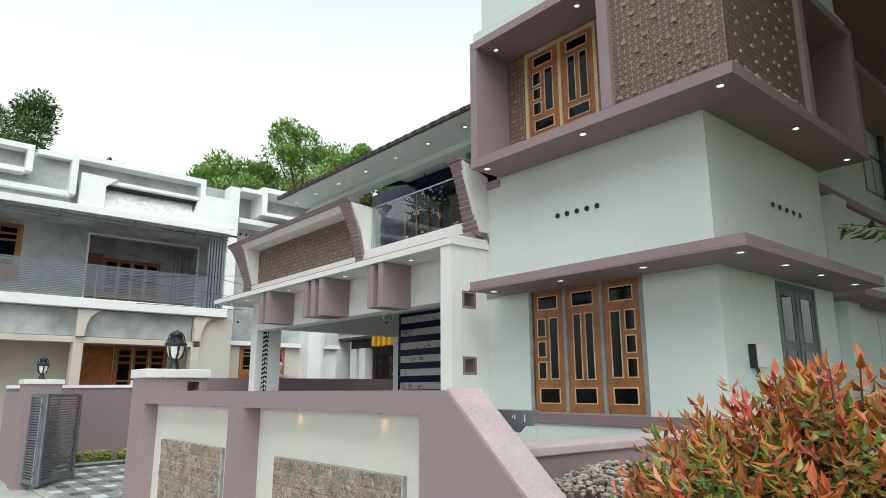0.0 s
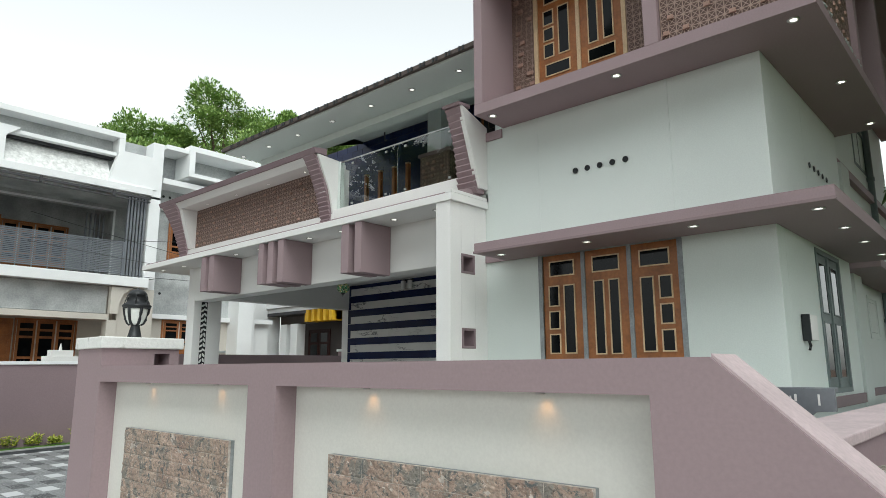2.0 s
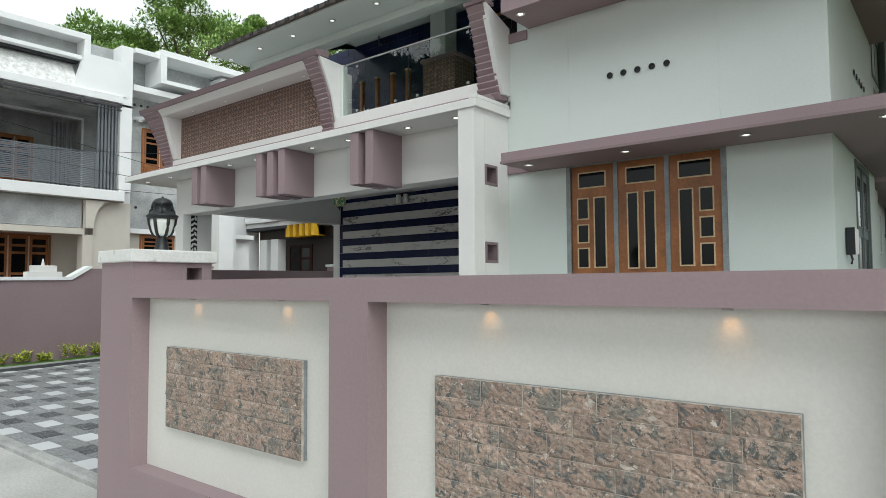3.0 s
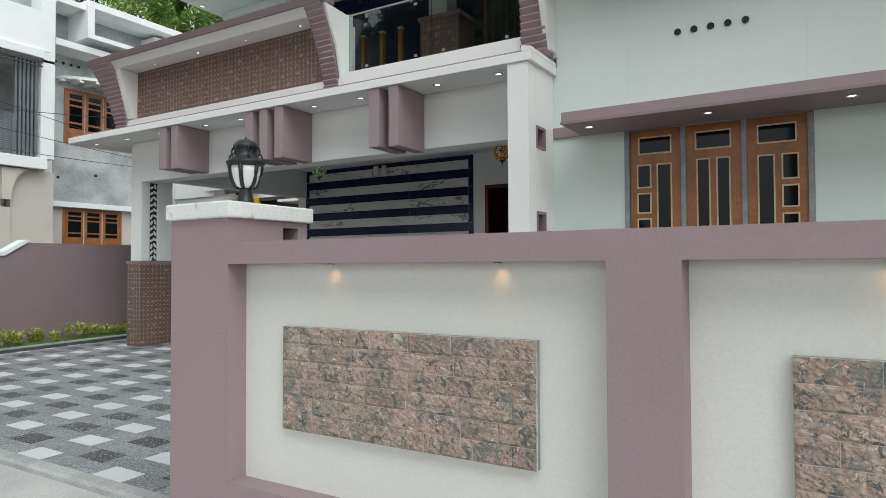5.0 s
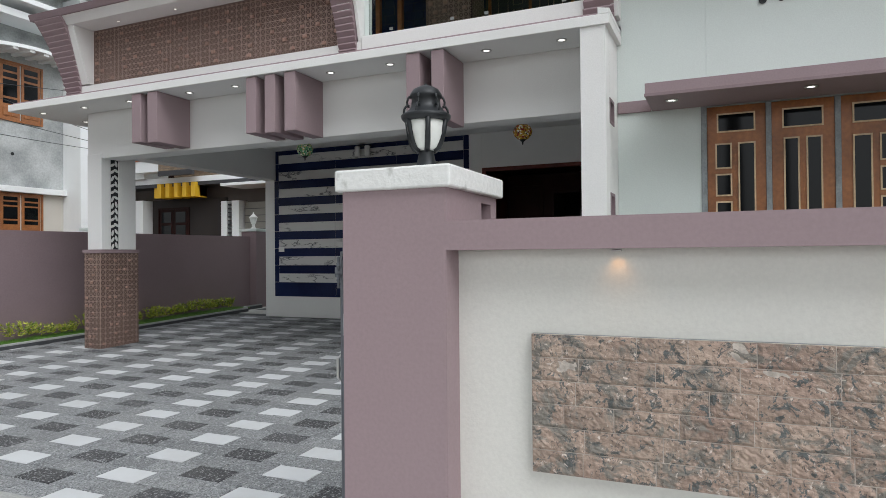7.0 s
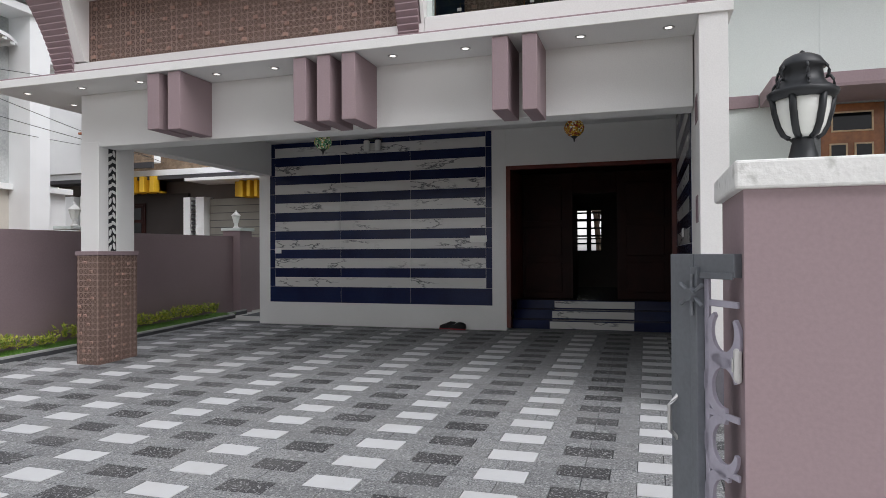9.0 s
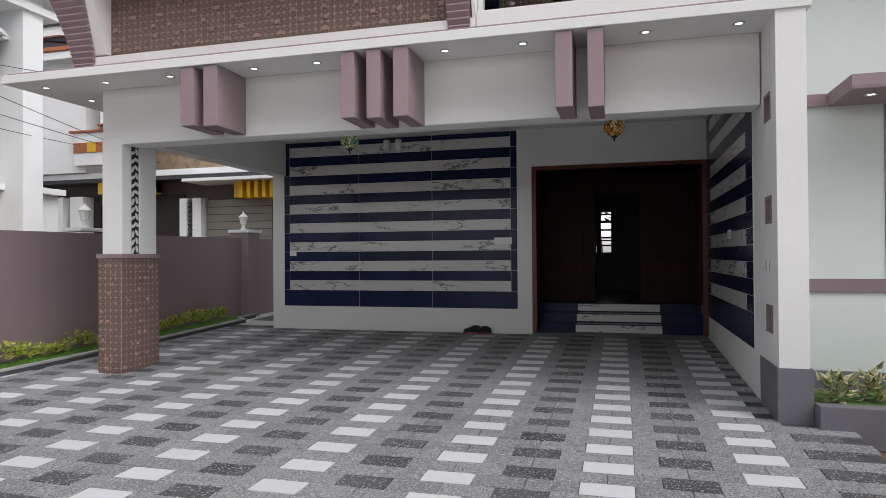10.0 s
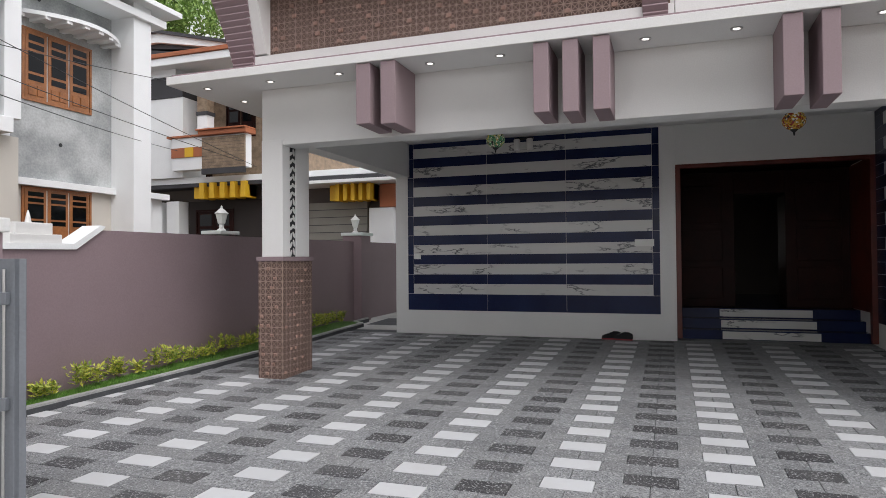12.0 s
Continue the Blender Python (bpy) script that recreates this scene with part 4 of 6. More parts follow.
def pendant(x, y, z, material, label):
    p0 = thing("pendant_lamp", x, y, z, label, "pendant lamp", "mosaic porch pendants")
    bm = bmesh.new()
    lathe(bm, [(0.012, 0.24), (0.05, 0.235), (0.10, 0.20), (0.125, 0.14), (0.115, 0.09), (0.075, 0.045), (0.045, 0.03)], (x, y, z), 24)
    part("globe", bm, material, p0, smooth=True)
    bm = bmesh.new()
    lathe(bm, [(0.046, 0.031), (0.03, 0.015), (0.012, 0.0), (0.008, -0.03), (0.002, -0.04)], (x, y, z), 16)
    part("finial", bm, BLACK, p0, smooth=True)
    bm = bmesh.new()
    tube(bm, [(x, y, z + 0.24), (x, y, 3.365)], 0.006, 6)
    part("cord", bm, BLACK, p0)
    return p0


pendant(7.96, 11.15, 2.87, mosaic("green_mosaic_glass", (0.10, 0.30, 0.14), (0.35, 0.42, 0.25)), "green mosaic glass globe pendant hanging in the porch")
pendant(7.9, 7.71, 2.84, mosaic("amber_mosaic_glass", (0.55, 0.30, 0.03), (0.25, 0.03, 0.02)), "amber and red mosaic glass pendant hanging in the porch")
sc = thing("wall_lamp", 9.74, 11.15, 3.2, "twin white cylinder wall lamp on the striped tiles", "wall lamp")
boxes("plate", BLACK, sc, (9.69, 9.725, 11.0, 11.3, 3.30, 3.34), bev=0.004)
for y in (11.05, 11.25):
    bm = bmesh.new()
    lathe(bm, [(0.045, 0), (0.05, 0.01), (0.05, 0.16), (0.04, 0.17)], (9.66, y, 3.14), 16)
    part("shade", bm, PLASTIC, sc, smooth=True)


def switch(face_box, gangs, axis):
    x0, x1, y0, y1, z0, z1 = face_box
    s0 = thing("switch_plate", (x0 + x1) / 2, (y0 + y1) / 2, z0, "white plastic switch plate on the tiled porch wall", "switch", "porch switch plates")
    boxes("plate", PLASTIC, s0, face_box, bev=0.003)
    for k in range(gangs):
        f0, f1 = (k + 0.15) / gangs, (k + 0.85) / gangs
        if axis == "x":
            boxes("rocker", OPAL, s0, (x0 - 0.006, x0 - 0.0005, y0 + f0 * (y1 - y0), y0 + f1 * (y1 - y0), z0 + 0.02, z1 - 0.02), bev=0.001)
        else:
            boxes("rocker", OPAL, s0, (x0 + f0 * (x1 - x0), x0 + f1 * (x1 - x0), y1 + 0.0005, y1 + 0.006, z0 + 0.02, z1 - 0.02), bev=0.001)


switch((9.705, 9.718, 9.25, 9.52, 1.63, 1.73), 3, "x")
switch((9.705, 9.718, 12.88, 13.0, 1.47, 1.56), 1, "x")
switch((7.55, 7.75, 6.482, 6.492, 1.62, 1.72), 2, "y")
switch((5.75, 5.83, 6.465, 6.476, 1.30, 1.40), 1, "y")

# ---- shoes ----
SHOE = mat("black_shoe_fabric", (0.012, 0.012, 0.014), 0.8, scale=20, var=0.2)
SOLE = mat("red_shoe_sole", (0.35, 0.04, 0.05), 0.6, scale=20, var=0.1)


def shoe(x, y, a):
    z = floor_z(x)
    s0 = thing("shoe", x, y, z, "black trainer with a red and white sole on the paving", "shoe", "pair of trainers")
    s0.matrix_basis = pose(x, y, z, 0, 0, a)
    bm = bmesh.new()
    secs = [(-0.14, 0.035, 0.075), (-0.10, 0.042, 0.095), (-0.03, 0.045, 0.10), (0.03, 0.046, 0.075), (0.09, 0.046, 0.055), (0.135, 0.03, 0.035)]
    rings = []
    for u, hw, h in secs:
        rings.append([bm.verts.new(pose(x, y, z, 0, 0, a) @ Vector((hw * math.cos(t), u, 0.022 + h * max(0.0, math.sin(t))))) for t in [math.pi * i / 8 for i in range(9)]])
    for p, q in zip(rings, rings[1:]):
        for i in range(8):
            bm.faces.new((p[i], p[i + 1], q[i + 1], q[i]))
    bm.faces.new(rings[0])
    bm.faces.new(rings[-1][::-1])
    part("upper", bm, SHOE, s0, smooth=True)
    bm = bmesh.new()
    pts = [(0.04 * math.cos(t) * (1.15 if math.sin(t) > 0 else 0.95), 0.145 * math.sin(t)) for t in [math.tau * i / 16 for i in range(16)]]
    prism(bm, pts, "z", 0.002, 0.024)
    bmesh.ops.transform(bm, matrix=pose(x, y, z, 0, 0, a), verts=bm.verts)
    part("sole", bm, SOLE, s0, "red and white sole")
    bm = bmesh.new()
    for k in range(4):
        t = bmesh.new()
        box(t, -0.022, 0.022, 0.0 + 0.022 * k, 0.006 + 0.022 * k, 0.108 - 0.012 * k, 0.113 - 0.012 * k)
        bmesh.ops.transform(t, matrix=pose(x, y, z, 0, 0, a), verts=t.verts)
        me = bpy.data.meshes.new("t")
        t.to_mesh(me)
        t.free()
        bm.from_mesh(me)
    part("laces", bm, PLASTIC, s0)


shoe(9.64, 9.86, 12)
shoe(9.60, 9.70, -14)

# ---- meter box on the side wall ----
mb = thing("meter_box", 6.75, 3.03, 1.72, "small black and white meter box with loose wires", "meter box")
boxes("case", PLASTIC, mb, (6.62, 6.9, 2.96, 3.025, 1.72, 1.95), bev=0.006)
boxes("cover", BLACK, mb, (6.60, 6.625, 2.955, 3.025, 1.71, 1.95), bev=0.004, label="black end cover")
for k in range(3):
    bm = bmesh.new()
    tube(bm, [(6.66 + 0.03 * k, 3.0, 1.72), (6.67 + 0.03 * k, 2.99, 1.67), (6.64 + 0.03 * k, 2.995, 1.63)], 0.006, 6)
    part("wire", bm, BLACK, mb)
dp = thing("drain_pipe", 12.9, 3.24, 1.1, "grey plastic drain pipe down the side wall", "pipe")
bm = bmesh.new()
tube(bm, [(12.9, 3.22, 0.9), (12.9, 3.22, 6.0)], 0.05, 12)
part("pipe", bm, DIM, dp, smooth=True)
for z in (2.2, 4.6):
    bm = bmesh.new()
    lathe(bm, [(0.062, 0), (0.062, 0.06)], (12.9, 3.22, z), 12)
    part("collar", bm, DIM, dp)

# ---- steel plate at the wall end ----
pl = thing("steel_bracket", 2.12, 2.04, 1.33, "grey painted steel bracket with scuffed paint at the wall end", "bracket")
slab_prism("plate", GATE, [(2.2, 1.42), (1.905, 1.415), (1.905, 1.355), (1.955, 1.352), (1.985, 1.325), (2.2, 1.36)], "x", 2.115, 2.13, pl)
boxes("lip", GATE, pl, (2.131, 2.165, 1.905, 2.2, 1.405, 1.418), bev=0.002)
boxes("paint_scuff", PLASTIC, pl, (2.1125, 2.1145, 2.0, 2.006, 1.38, 1.40), (2.1125, 2.1145, 2.014, 2.018, 1.385, 1.395), (2.1125, 2.1145, 1.942, 1.947, 1.37, 1.40), bev=0)


# ---- gate leaves ----
def along(p, q, s, d, z):
    """A point s metres along the leaf from p to q, d to its side, at height z."""
    v = Vector((q[0] - p[0], q[1] - p[1], 0)).normalized()
    return Vector((p[0] + v.x * s - v.y * d, p[1] + v.y * s + v.x * d, z))


def leaf_box(name, material, parent, p, q, s0, s1, d0, d1, z0, z1, label=""):
    bm = bmesh.new()
    box(bm, s0, s1, d0, d1, z0, z1, bev=0.003)
    for v in bm.verts:
        v.co = along(p, q, v.co.x, v.co.y, v.co.z)
    return part(name, bm, material, parent, label)


g1 = thing("metal_gate", 2.1, 11.92, 0.08, "grey steel louvred folding gate leaf standing open", "gate")
for p, q, ln in (((2.07, 11.99), (2.79, 13.15), 1.40), ((2.07, 11.99), (1.98, 12.47), 0.56)):
    sgn = -1 if ln > 1 else 1
    leaf_box("stile", GATE, g1, p, q, 0.0, 0.085, -0.03, 0.03, 0.08, 1.47)
    leaf_box("stile", GATE, g1, p, q, ln - 0.06, ln, -0.03, 0.03, 0.08, 1.47)
    leaf_box("rail", GATE, g1, p, q, 0.085, ln - 0.06, -0.025, 0.025, 1.41, 1.47)
    leaf_box("rail", GATE, g1, p, q, 0.085, ln - 0.06, -0.025, 0.025, 0.10, 0.17)
    for k in range(30):
        z = 0.19 + k * 0.0405
        leaf_box("slat", GATE, g1, p, q, 0.087, ln - 0.062, -0.012, 0.012, z, z + 0.022)
bm = bmesh.new()
tube(bm, [(2.015, 12.02, 0.15), (2.015, 12.02, 1.42)], 0.007, 8)
part("rod", bm, CHROME, g1, "steel drop rod")
for z in (0.25, 0.75, 1.25):
    leaf_box("guide", GATE, g1, (2.07, 11.99), (1.98, 12.47), 0.02, 0.06, 0.032, 0.06, z, z + 0.06)
ring = bmesh.new()
tube(ring, [(2.76 + 0.04 * math.cos(t), 13.06, 0.85 + 0.05 * math.sin(t)) for t in [math.tau * i / 16 for i in range(17)]], 0.006, 6)
part("handle", ring, GATE, g1, "ring handle")

g2 = thing("metal_gate", 2.12, 6.77, 0.08, "grey steel gate leaf with a lilac cut-out panel, standing open", "gate")
P2, Q2 = (2.145, 6.765), (1.90, 6.620)
leaf_box("stile", GATE, g2, P2, Q2, 0.0, 0.12, -0.035, 0.0, 0.08, 1.44)
leaf_box("stile_edge", GATE, g2, P2, Q2, 0.123, 0.155, -0.045, 0.0, 0.08, 1.40)
leaf_box("rail", GATE, g2, P2, Q2, 0.12, 0.31, -0.03, 0.0, 1.37, 1.44)
leaf_box("rail_edge", GATE, g2, P2, Q2, 0.157, 0.31, -0.036, -0.031, 1.365, 1.385)
leaf_box("scroll_edge", LILAC, g2, P2, Q2, 0.157, 0.178, -0.02, -0.008, 0.08, 1.365, "lilac panel edge")
# lilac panel of curling bands
for k in range(7):
    zc = 0.22 + 0.165 * k
    t = bmesh.new()
    n = 20
    vs = []
    for i in range(n + 1):
        th = math.pi * (0.1 + 1.45 * i / n) * (1 if k % 2 else -1) + (0.0 if k % 3 else 0.9)
        r0, r1 = 0.052, 0.052 + 0.012 + 0.03 * math.sin(math.pi * i / n)
        vs.append([t.verts.new(along(P2, Q2, 0.245 + r * math.cos(th), dd, zc + r * 1.15 * math.sin(th))) for r, dd in ((r0, -0.02), (r1, -0.02), (r1, -0.008), (r0, -0.008))])
    for a_, b_ in zip(vs, vs[1:]):
        for j in range(4):
            t.faces.new((a_[j], a_[(j + 1) % 4], b_[(j + 1) % 4], b_[j]))
    t.faces.new(vs[0])
    t.faces.new(vs[-1][::-1])
    part("scroll", t, LILAC, g2, "lilac scroll")
    leaf_box("scroll_bar", LILAC, g2, P2, Q2, 0.176, 0.31, -0.019, -0.009, zc + 0.072, zc + 0.092)
kc = along(P2, Q2, 0.14, -0.052, 1.315)
vdir = (Vector((*Q2, 0)) - Vector((*P2, 0))).normalized()
ndir = Vector((vdir.y, -vdir.x, 0))
knob = bmesh.new()
bmesh.ops.create_cone(knob, cap_ends=True, segments=16, radius1=0.024, radius2=0.02, depth=0.028)
bmesh.ops.transform(knob, matrix=Matrix.Translation(kc) @ ndir.to_track_quat("Z", "Y").to_matrix().to_4x4(), verts=knob.verts)
hub = part("knob", knob, GATE, g2, "grey star handwheel")
for k in range(6):
    a = math.tau * k / 6 + math.pi / 6
    e = kc + vdir * (0.064 * math.cos(a)) + Vector((0, 0, 0.064 * math.sin(a)))
    bm = bmesh.new()
    tube(bm, [kc, e], [0.005, 0.007], 6)
    part("spoke", bm, GATE, hub)
axle = bmesh.new()
tube(axle, [kc, along(P2, Q2, 0.14, -0.03, 1.315)], 0.009, 8)
part("axle", axle, GATE, hub)
hb = bmesh.new()
tube(hb, [along(P2, Q2, 0.03, -0.03, 0.84), along(P2, Q2, 0.03, -0.06, 0.87), along(P2, Q2, 0.03, -0.06, 0.95), along(P2, Q2, 0.03, -0.03, 0.98)], 0.008, 8)
part("pull_handle", hb, CHROME, g2)
sw = thing("bell_switch", 1.89, 6.62, 1.07, "white plastic bell box on the gate pier side", "bell")
boxes("case", PLASTIC, sw, (1.86, 1.93, 6.612, 6.634, 1.07, 1.17), bev=0.009)
boxes("button", OPAL, sw, (1.875, 1.915, 6.635, 6.638, 1.10, 1.14), bev=0.001)


# ---- neighbour house in bare cement, north of the boundary ----
nh = thing("neighbour_house", 4.0, 20.2, 0.0, "half-finished two-storey house in grey cement with white trim", "house")
CRM = mat("cream_neighbour_wall", (0.60, 0.57, 0.51), 0.8, scale=1, var=0.06)
boxes("wall", CRM, nh, (-6, 8.3, 21.7, 21.9, 0, 3.75), bev=0)
for bb in ((-6, 4.38, 21.7, 21.9, 3.75, 6.5), (7.66, 8.3, 21.7, 21.9, 3.75, 6.5), (4.38, 7.66, 21.7, 21.9, 6.2, 6.5), (4.38, 7.66, 23.2, 23.4, 3.75, 6.5), (7.71, 7.9, 21.9, 23.4, 3.75, 6.5), (4.1, 4.33, 21.9, 23.4, 3.75, 6.5), (4.1, 7.9, 21.9, 23.4, 6.5, 6.6), (-6, 8.3, 21.9, 30, 6.5, 6.6)):
    boxes("wall_piece", CONCRETE, nh, bb, bev=0)
boxes("opening_trim", TRIMW, nh, (4.33, 4.38, 21.66, 21.72, 4.0, 6.25), (7.66, 7.71, 21.66, 21.72, 4.0, 6.25), (4.38, 7.66, 21.66, 21.72, 6.2, 6.25), bev=0)
boxes("floor_band", TRIMW, nh, (-6, 8.12, 19.95, 21.7, 3.76, 4.03), bev=0.01)
boxes("lintel_wall", CONCRETE, nh, (-6, 7.15, 20.25, 20.4, 3.0, 3.74), bev=0)
boxes("beam", CRM, nh, (-6, 7.2, 20.15, 20.5, 2.82, 2.98), bev=0.006)
for x in (0.4, 3.95, 7.15):
    boxes("column", CRM, nh, (x, x + 0.26, 20.15, 20.5, 0, 2.82), bev=0.006)
    bm = bmesh.new()
    pts = [(x + 0.03, 2.99), (x + 0.23, 2.99), (x + 0.26, 3.3), (x + 0.36, 3.55), (x + 0.60, 3.735), (x + 0.02, 3.735)]
    prism(bm, pts, "y", 20.05, 20.24)
    part("corbel", bm, CRM, nh)
boxes("wall", CRM, nh, (7.42, 8.4, 20.2, 20.5, 0, 3.74), bev=0)
# balcony rail of thin horizontal bars
for x in (-1.5, 1.0, 4.3, 7.38):
    boxes("rail_post", GATE, nh, (x, x + 0.05, 20.06, 20.11, 4.0, 5.0), bev=0)
for k in range(20):
    boxes("rail_bar", GATE, nh, (-3, 7.4, 20.07, 20.095, 4.10 + k * 0.046, 4.13 + k * 0.046), bev=0)
for k in range(6):
    boxes("screen_slat", GATE, nh, (7.42 + k * 0.09, 7.465 + k * 0.09, 20.05, 20.13, 4.0, 6.4), bev=0)
for k in range(5):
    boxes("inner_slat", GATE, nh, (7.0 + k * 0.12, 7.04 + k * 0.12, 21.95, 22.0, 4.0, 6.1), bev=0)
# roof edge: fascia, gutter line, leaning panel and box frames
boxes("fascia", TRIMW, nh, (-6, 8.0, 19.9, 21.7, 6.42, 6.62), bev=0.01)
boxes("gutter_rail", CHAR, nh, (-6, 7.95, 19.86, 19.895, 6.28, 6.34), bev=0)
for x in (3.2, 5.1, 6.9):
    boxes("gutter_bracket", CHAR, nh, (x, x + 0.06, 19.82, 19.86, 6.22, 6.38), bev=0)
boxes("gutter_rail", CHAR, nh, (-6, 7.95, 19.86, 19.895, 6.19, 6.22), bev=0)
boxes("soffit", CONCRETE, nh, (-6, 8.3, 20.0, 21.7, 6.36, 6.42), bev=0)
boxes("parapet", CONCRETE, nh, (-6, 3.5, 20.35, 20.6, 6.62, 8.02), (3.5, 8.2, 20.5, 20.7, 6.62, 8.04), bev=0)
bm = bmesh.new()
prism(bm, [(20.0, 6.62), (20.45, 7.32), (20.5, 7.32), (20.5, 6.62)], "x", 4.15, 6.9)
part("leaning_panel", bm, mat("rough_cement_slab", (0.76, 0.77, 0.75), 0.9, scale=7, var=0.15, bump=0.8, fine=18), nh, "rough plastered leaning panel")
# charcoal strip draws the shadow below the white band
boxes("shadow_gap", CHAR, nh, (4.1, 7.0, 20.3, 20.48, 7.36, 7.42), bev=0)
boxes("band", TRIMW, nh, (3.9, 7.0, 20.1, 20.49, 7.42, 7.52), bev=0.006)
for bx in ((3.38, 7.18, 20.0, 20.49, 7.94, 8.10), (3.38, 3.55, 20.0, 20.49, 6.9, 7.94), (7.02, 7.18, 20.0, 20.49, 7.5, 7.94), (-6, 2.45, 19.95, 20.34, 7.92, 8.07), (2.28, 2.45, 19.95, 20.34, 7.32, 7.92), (-6, 2.28, 19.95, 20.34, 7.26, 7.4), (-6, 3.45, 20.1, 20.34, 6.85, 7.0), (2.55, 3.45, 20.1, 20.34, 7.9, 8.05)):
    boxes("frame_member", TRIMW, nh, bx, bev=0.008)
for x0, x1, lean in ((3.65, 4.3, -0.1), (6.8, 8.15, 0.25)):
    bm = bmesh.new()
    prism(bm, [(x0 + lean, 7.58), (x1, 7.58), (x1, 6.62), (x0, 6.62)] if lean > 0 else [(x0, 7.58), (x1 + 0.3, 7.55), (x1, 7.3), (x1, 6.62), (x0, 6.62)], "y", 19.98, 20.2)
    part("cheek", bm, TRIMW, nh)
# right wing
boxes("wing_wall", CONCRETE, nh, (8.3, 12.0, 20.95, 21.2, 3.1, 8.1), bev=0)
boxes("wing_lower", CRM, nh, (8.3, 12.0, 20.95, 21.2, 0, 3.0), bev=0)
boxes("wing_band", TRIMW, nh, (8.3, 11.6, 20.8, 20.949, 2.98, 3.12), bev=0.006)
boxes("wing_frame", TRIMW, nh, (7.98, 8.30, 20.0, 20.95, 4.03, 8.06), bev=0.008)
boxes("wing_frame", TRIMW, nh, (8.42, 8.62, 20.7, 20.95, 3.0, 4.2), bev=0.008)
boxes("wing_pier", TRIMW, nh, (11.2, 11.72, 20.3, 20.95, 0, 8.0), bev=0.008)
boxes("wing_pier", TRIMW, nh, (11.72, 12.0, 20.6, 21.2, 0, 7.7), bev=0.008)
boxes("wing_slab", TRIMW, nh, (8.42, 12.1, 20.2, 20.95, 6.95, 7.12), bev=0.008)
boxes("wing_slab", TRIMW, nh, (8.42, 9.2, 20.1, 20.95, 8.0, 8.14), bev=0.008)
boxes("wing_slab", TRIMW, nh, (9.1, 12.4, 20.0, 20.95, 8.08, 8.26), bev=0.008)
boxes("wing_slab", TRIMW, nh, (9.1, 9.28, 20.0, 20.95, 7.38, 8.08), bev=0.008)
boxes("wing_slab", TRIMW, nh, (9.1, 12.4, 20.0, 20.95, 7.28, 7.40), bev=0.008)
boxes("wing_lower", TRIMW, nh, (11.72, 12.7, 20.9, 21.2, 0, 3.0), bev=0)
boxes("wing_band", TRIMW, nh, (11.73, 12.75, 20.7, 20.899, 2.98, 3.12), bev=0.006)
# curved hood over the upper window
bm = bmesh.new()
outer = [(8.75 + 2.7 * i / 16, 20.95 - 0.75 * math.sin(math.pi * i / 16) ** 0.8) for i in range(17)]
prism(bm, outer, "z", 6.30, 6.38)
part("window_hood", bm, TRIMW, nh, "white curved window hood")
for i in range(1, 16, 2):
    x, y = outer[i]
    boxes("dentil", TRIMW, nh, (x - 0.06, x + 0.06, y + 0.03, 20.95, 6.24, 6.30), bev=0)
for x, z in ((8.9, 3.75), (9.9, 3.9), (8.8, 6.75), (9.0, 6.75), (9.2, 6.75), (9.4, 6.75)):
    bm = bmesh.new()
    lathe(bm, [(0.04, 0), (0.04, 0.01)], seg=12)
    bmesh.ops.transform(bm, matrix=pose(x, 20.948, z, 90, 0, 0), verts=bm.verts)
    part("vent_hole", bm, BLACK, nh)

PN = [(0.14, 0.86, 0.70, 0.94), (0.14, 0.86, 0.36, 0.64)]
GRID = [(0.14, 0.86, 0.86, 0.95), (0.14, 0.86, 0.74, 0.82), (0.14, 0.86, 0.40, 0.70), (0.14, 0.86, 0.27, 0.36)]


def house_window(parent, face, o, w, h, n, wood=TEAK, rects=GRID):
    """A window that is part of a neighbour house."""
    m = 0.05
    f0 = boxes("window", wood, parent, place(face, o, -m, w + m, h, h + m, -0.05, 0.03), place(face, o, -m, w + m, -m, 0, -0.05, 0.03), place(face, o, -m, 0, 0, h, -0.05, 0.03), place(face, o, w, w + m, 0, h, -0.05, 0.03), bev=0)
    lw = w / n
    for i in range(n):
        boxes("shutter", wood, f0, place(face, o, i * lw + 0.02, (i + 1) * lw - 0.02, 0, h, -0.04, 0.02), bev=0.003)
        for a, b, c, e in rects:
            boxes("pane", DGLASS, f0, place(face, o, i * lw + 0.02 + a * (lw - 0.04), i * lw + 0.02 + b * (lw - 0.04), c * h, e * h, 0.021, 0.026), bev=0)
        if rects is GRID and h > 1.1:
            for a in (0.12, 0.54):
                boxes("panel", wood, f0, place(face, o, i * lw + 0.02 + a * (lw - 0.04), i * lw + 0.02 + (a + 0.34) * (lw - 0.04), 0.05 * h, 0.21 * h, 0.021, 0.035), bev=0.01)
    return f0


house_window(nh, "-y", (9.08, 20.95, 4.72), 1.52, 1.34, 3)
house_window(nh, "-y", (9.08, 20.95, 1.95), 1.52, 0.97, 3)
house_window(nh, "-y", (2.0, 21.7, 4.6), 0.6, 1.55, 1)
house_window(nh, "-y", (5.45, 21.7, 1.2), 1.45, 1.62, 3)
house_window(nh, "-y", (5.2, 23.2, 4.3), 1.7, 1.45, 4)
dr = boxes("door", TEAK, nh, (4.47, 5.35, 21.62, 21.7, 0.5, 2.84), bev=0.004)
for u in (4.55, 4.96):
    for z in (0.7, 1.3, 1.9, 2.4):
        boxes("panel", TEAK, dr, (u, u + 0.31, 21.6, 21.619, z, z + (0.45 if z < 2 else 0.3)), bev=0.01)
boxes("door", TEAK, nh, (4.5, 5.15, 23.14, 23.2, 4.0, 5.9), bev=0.004)
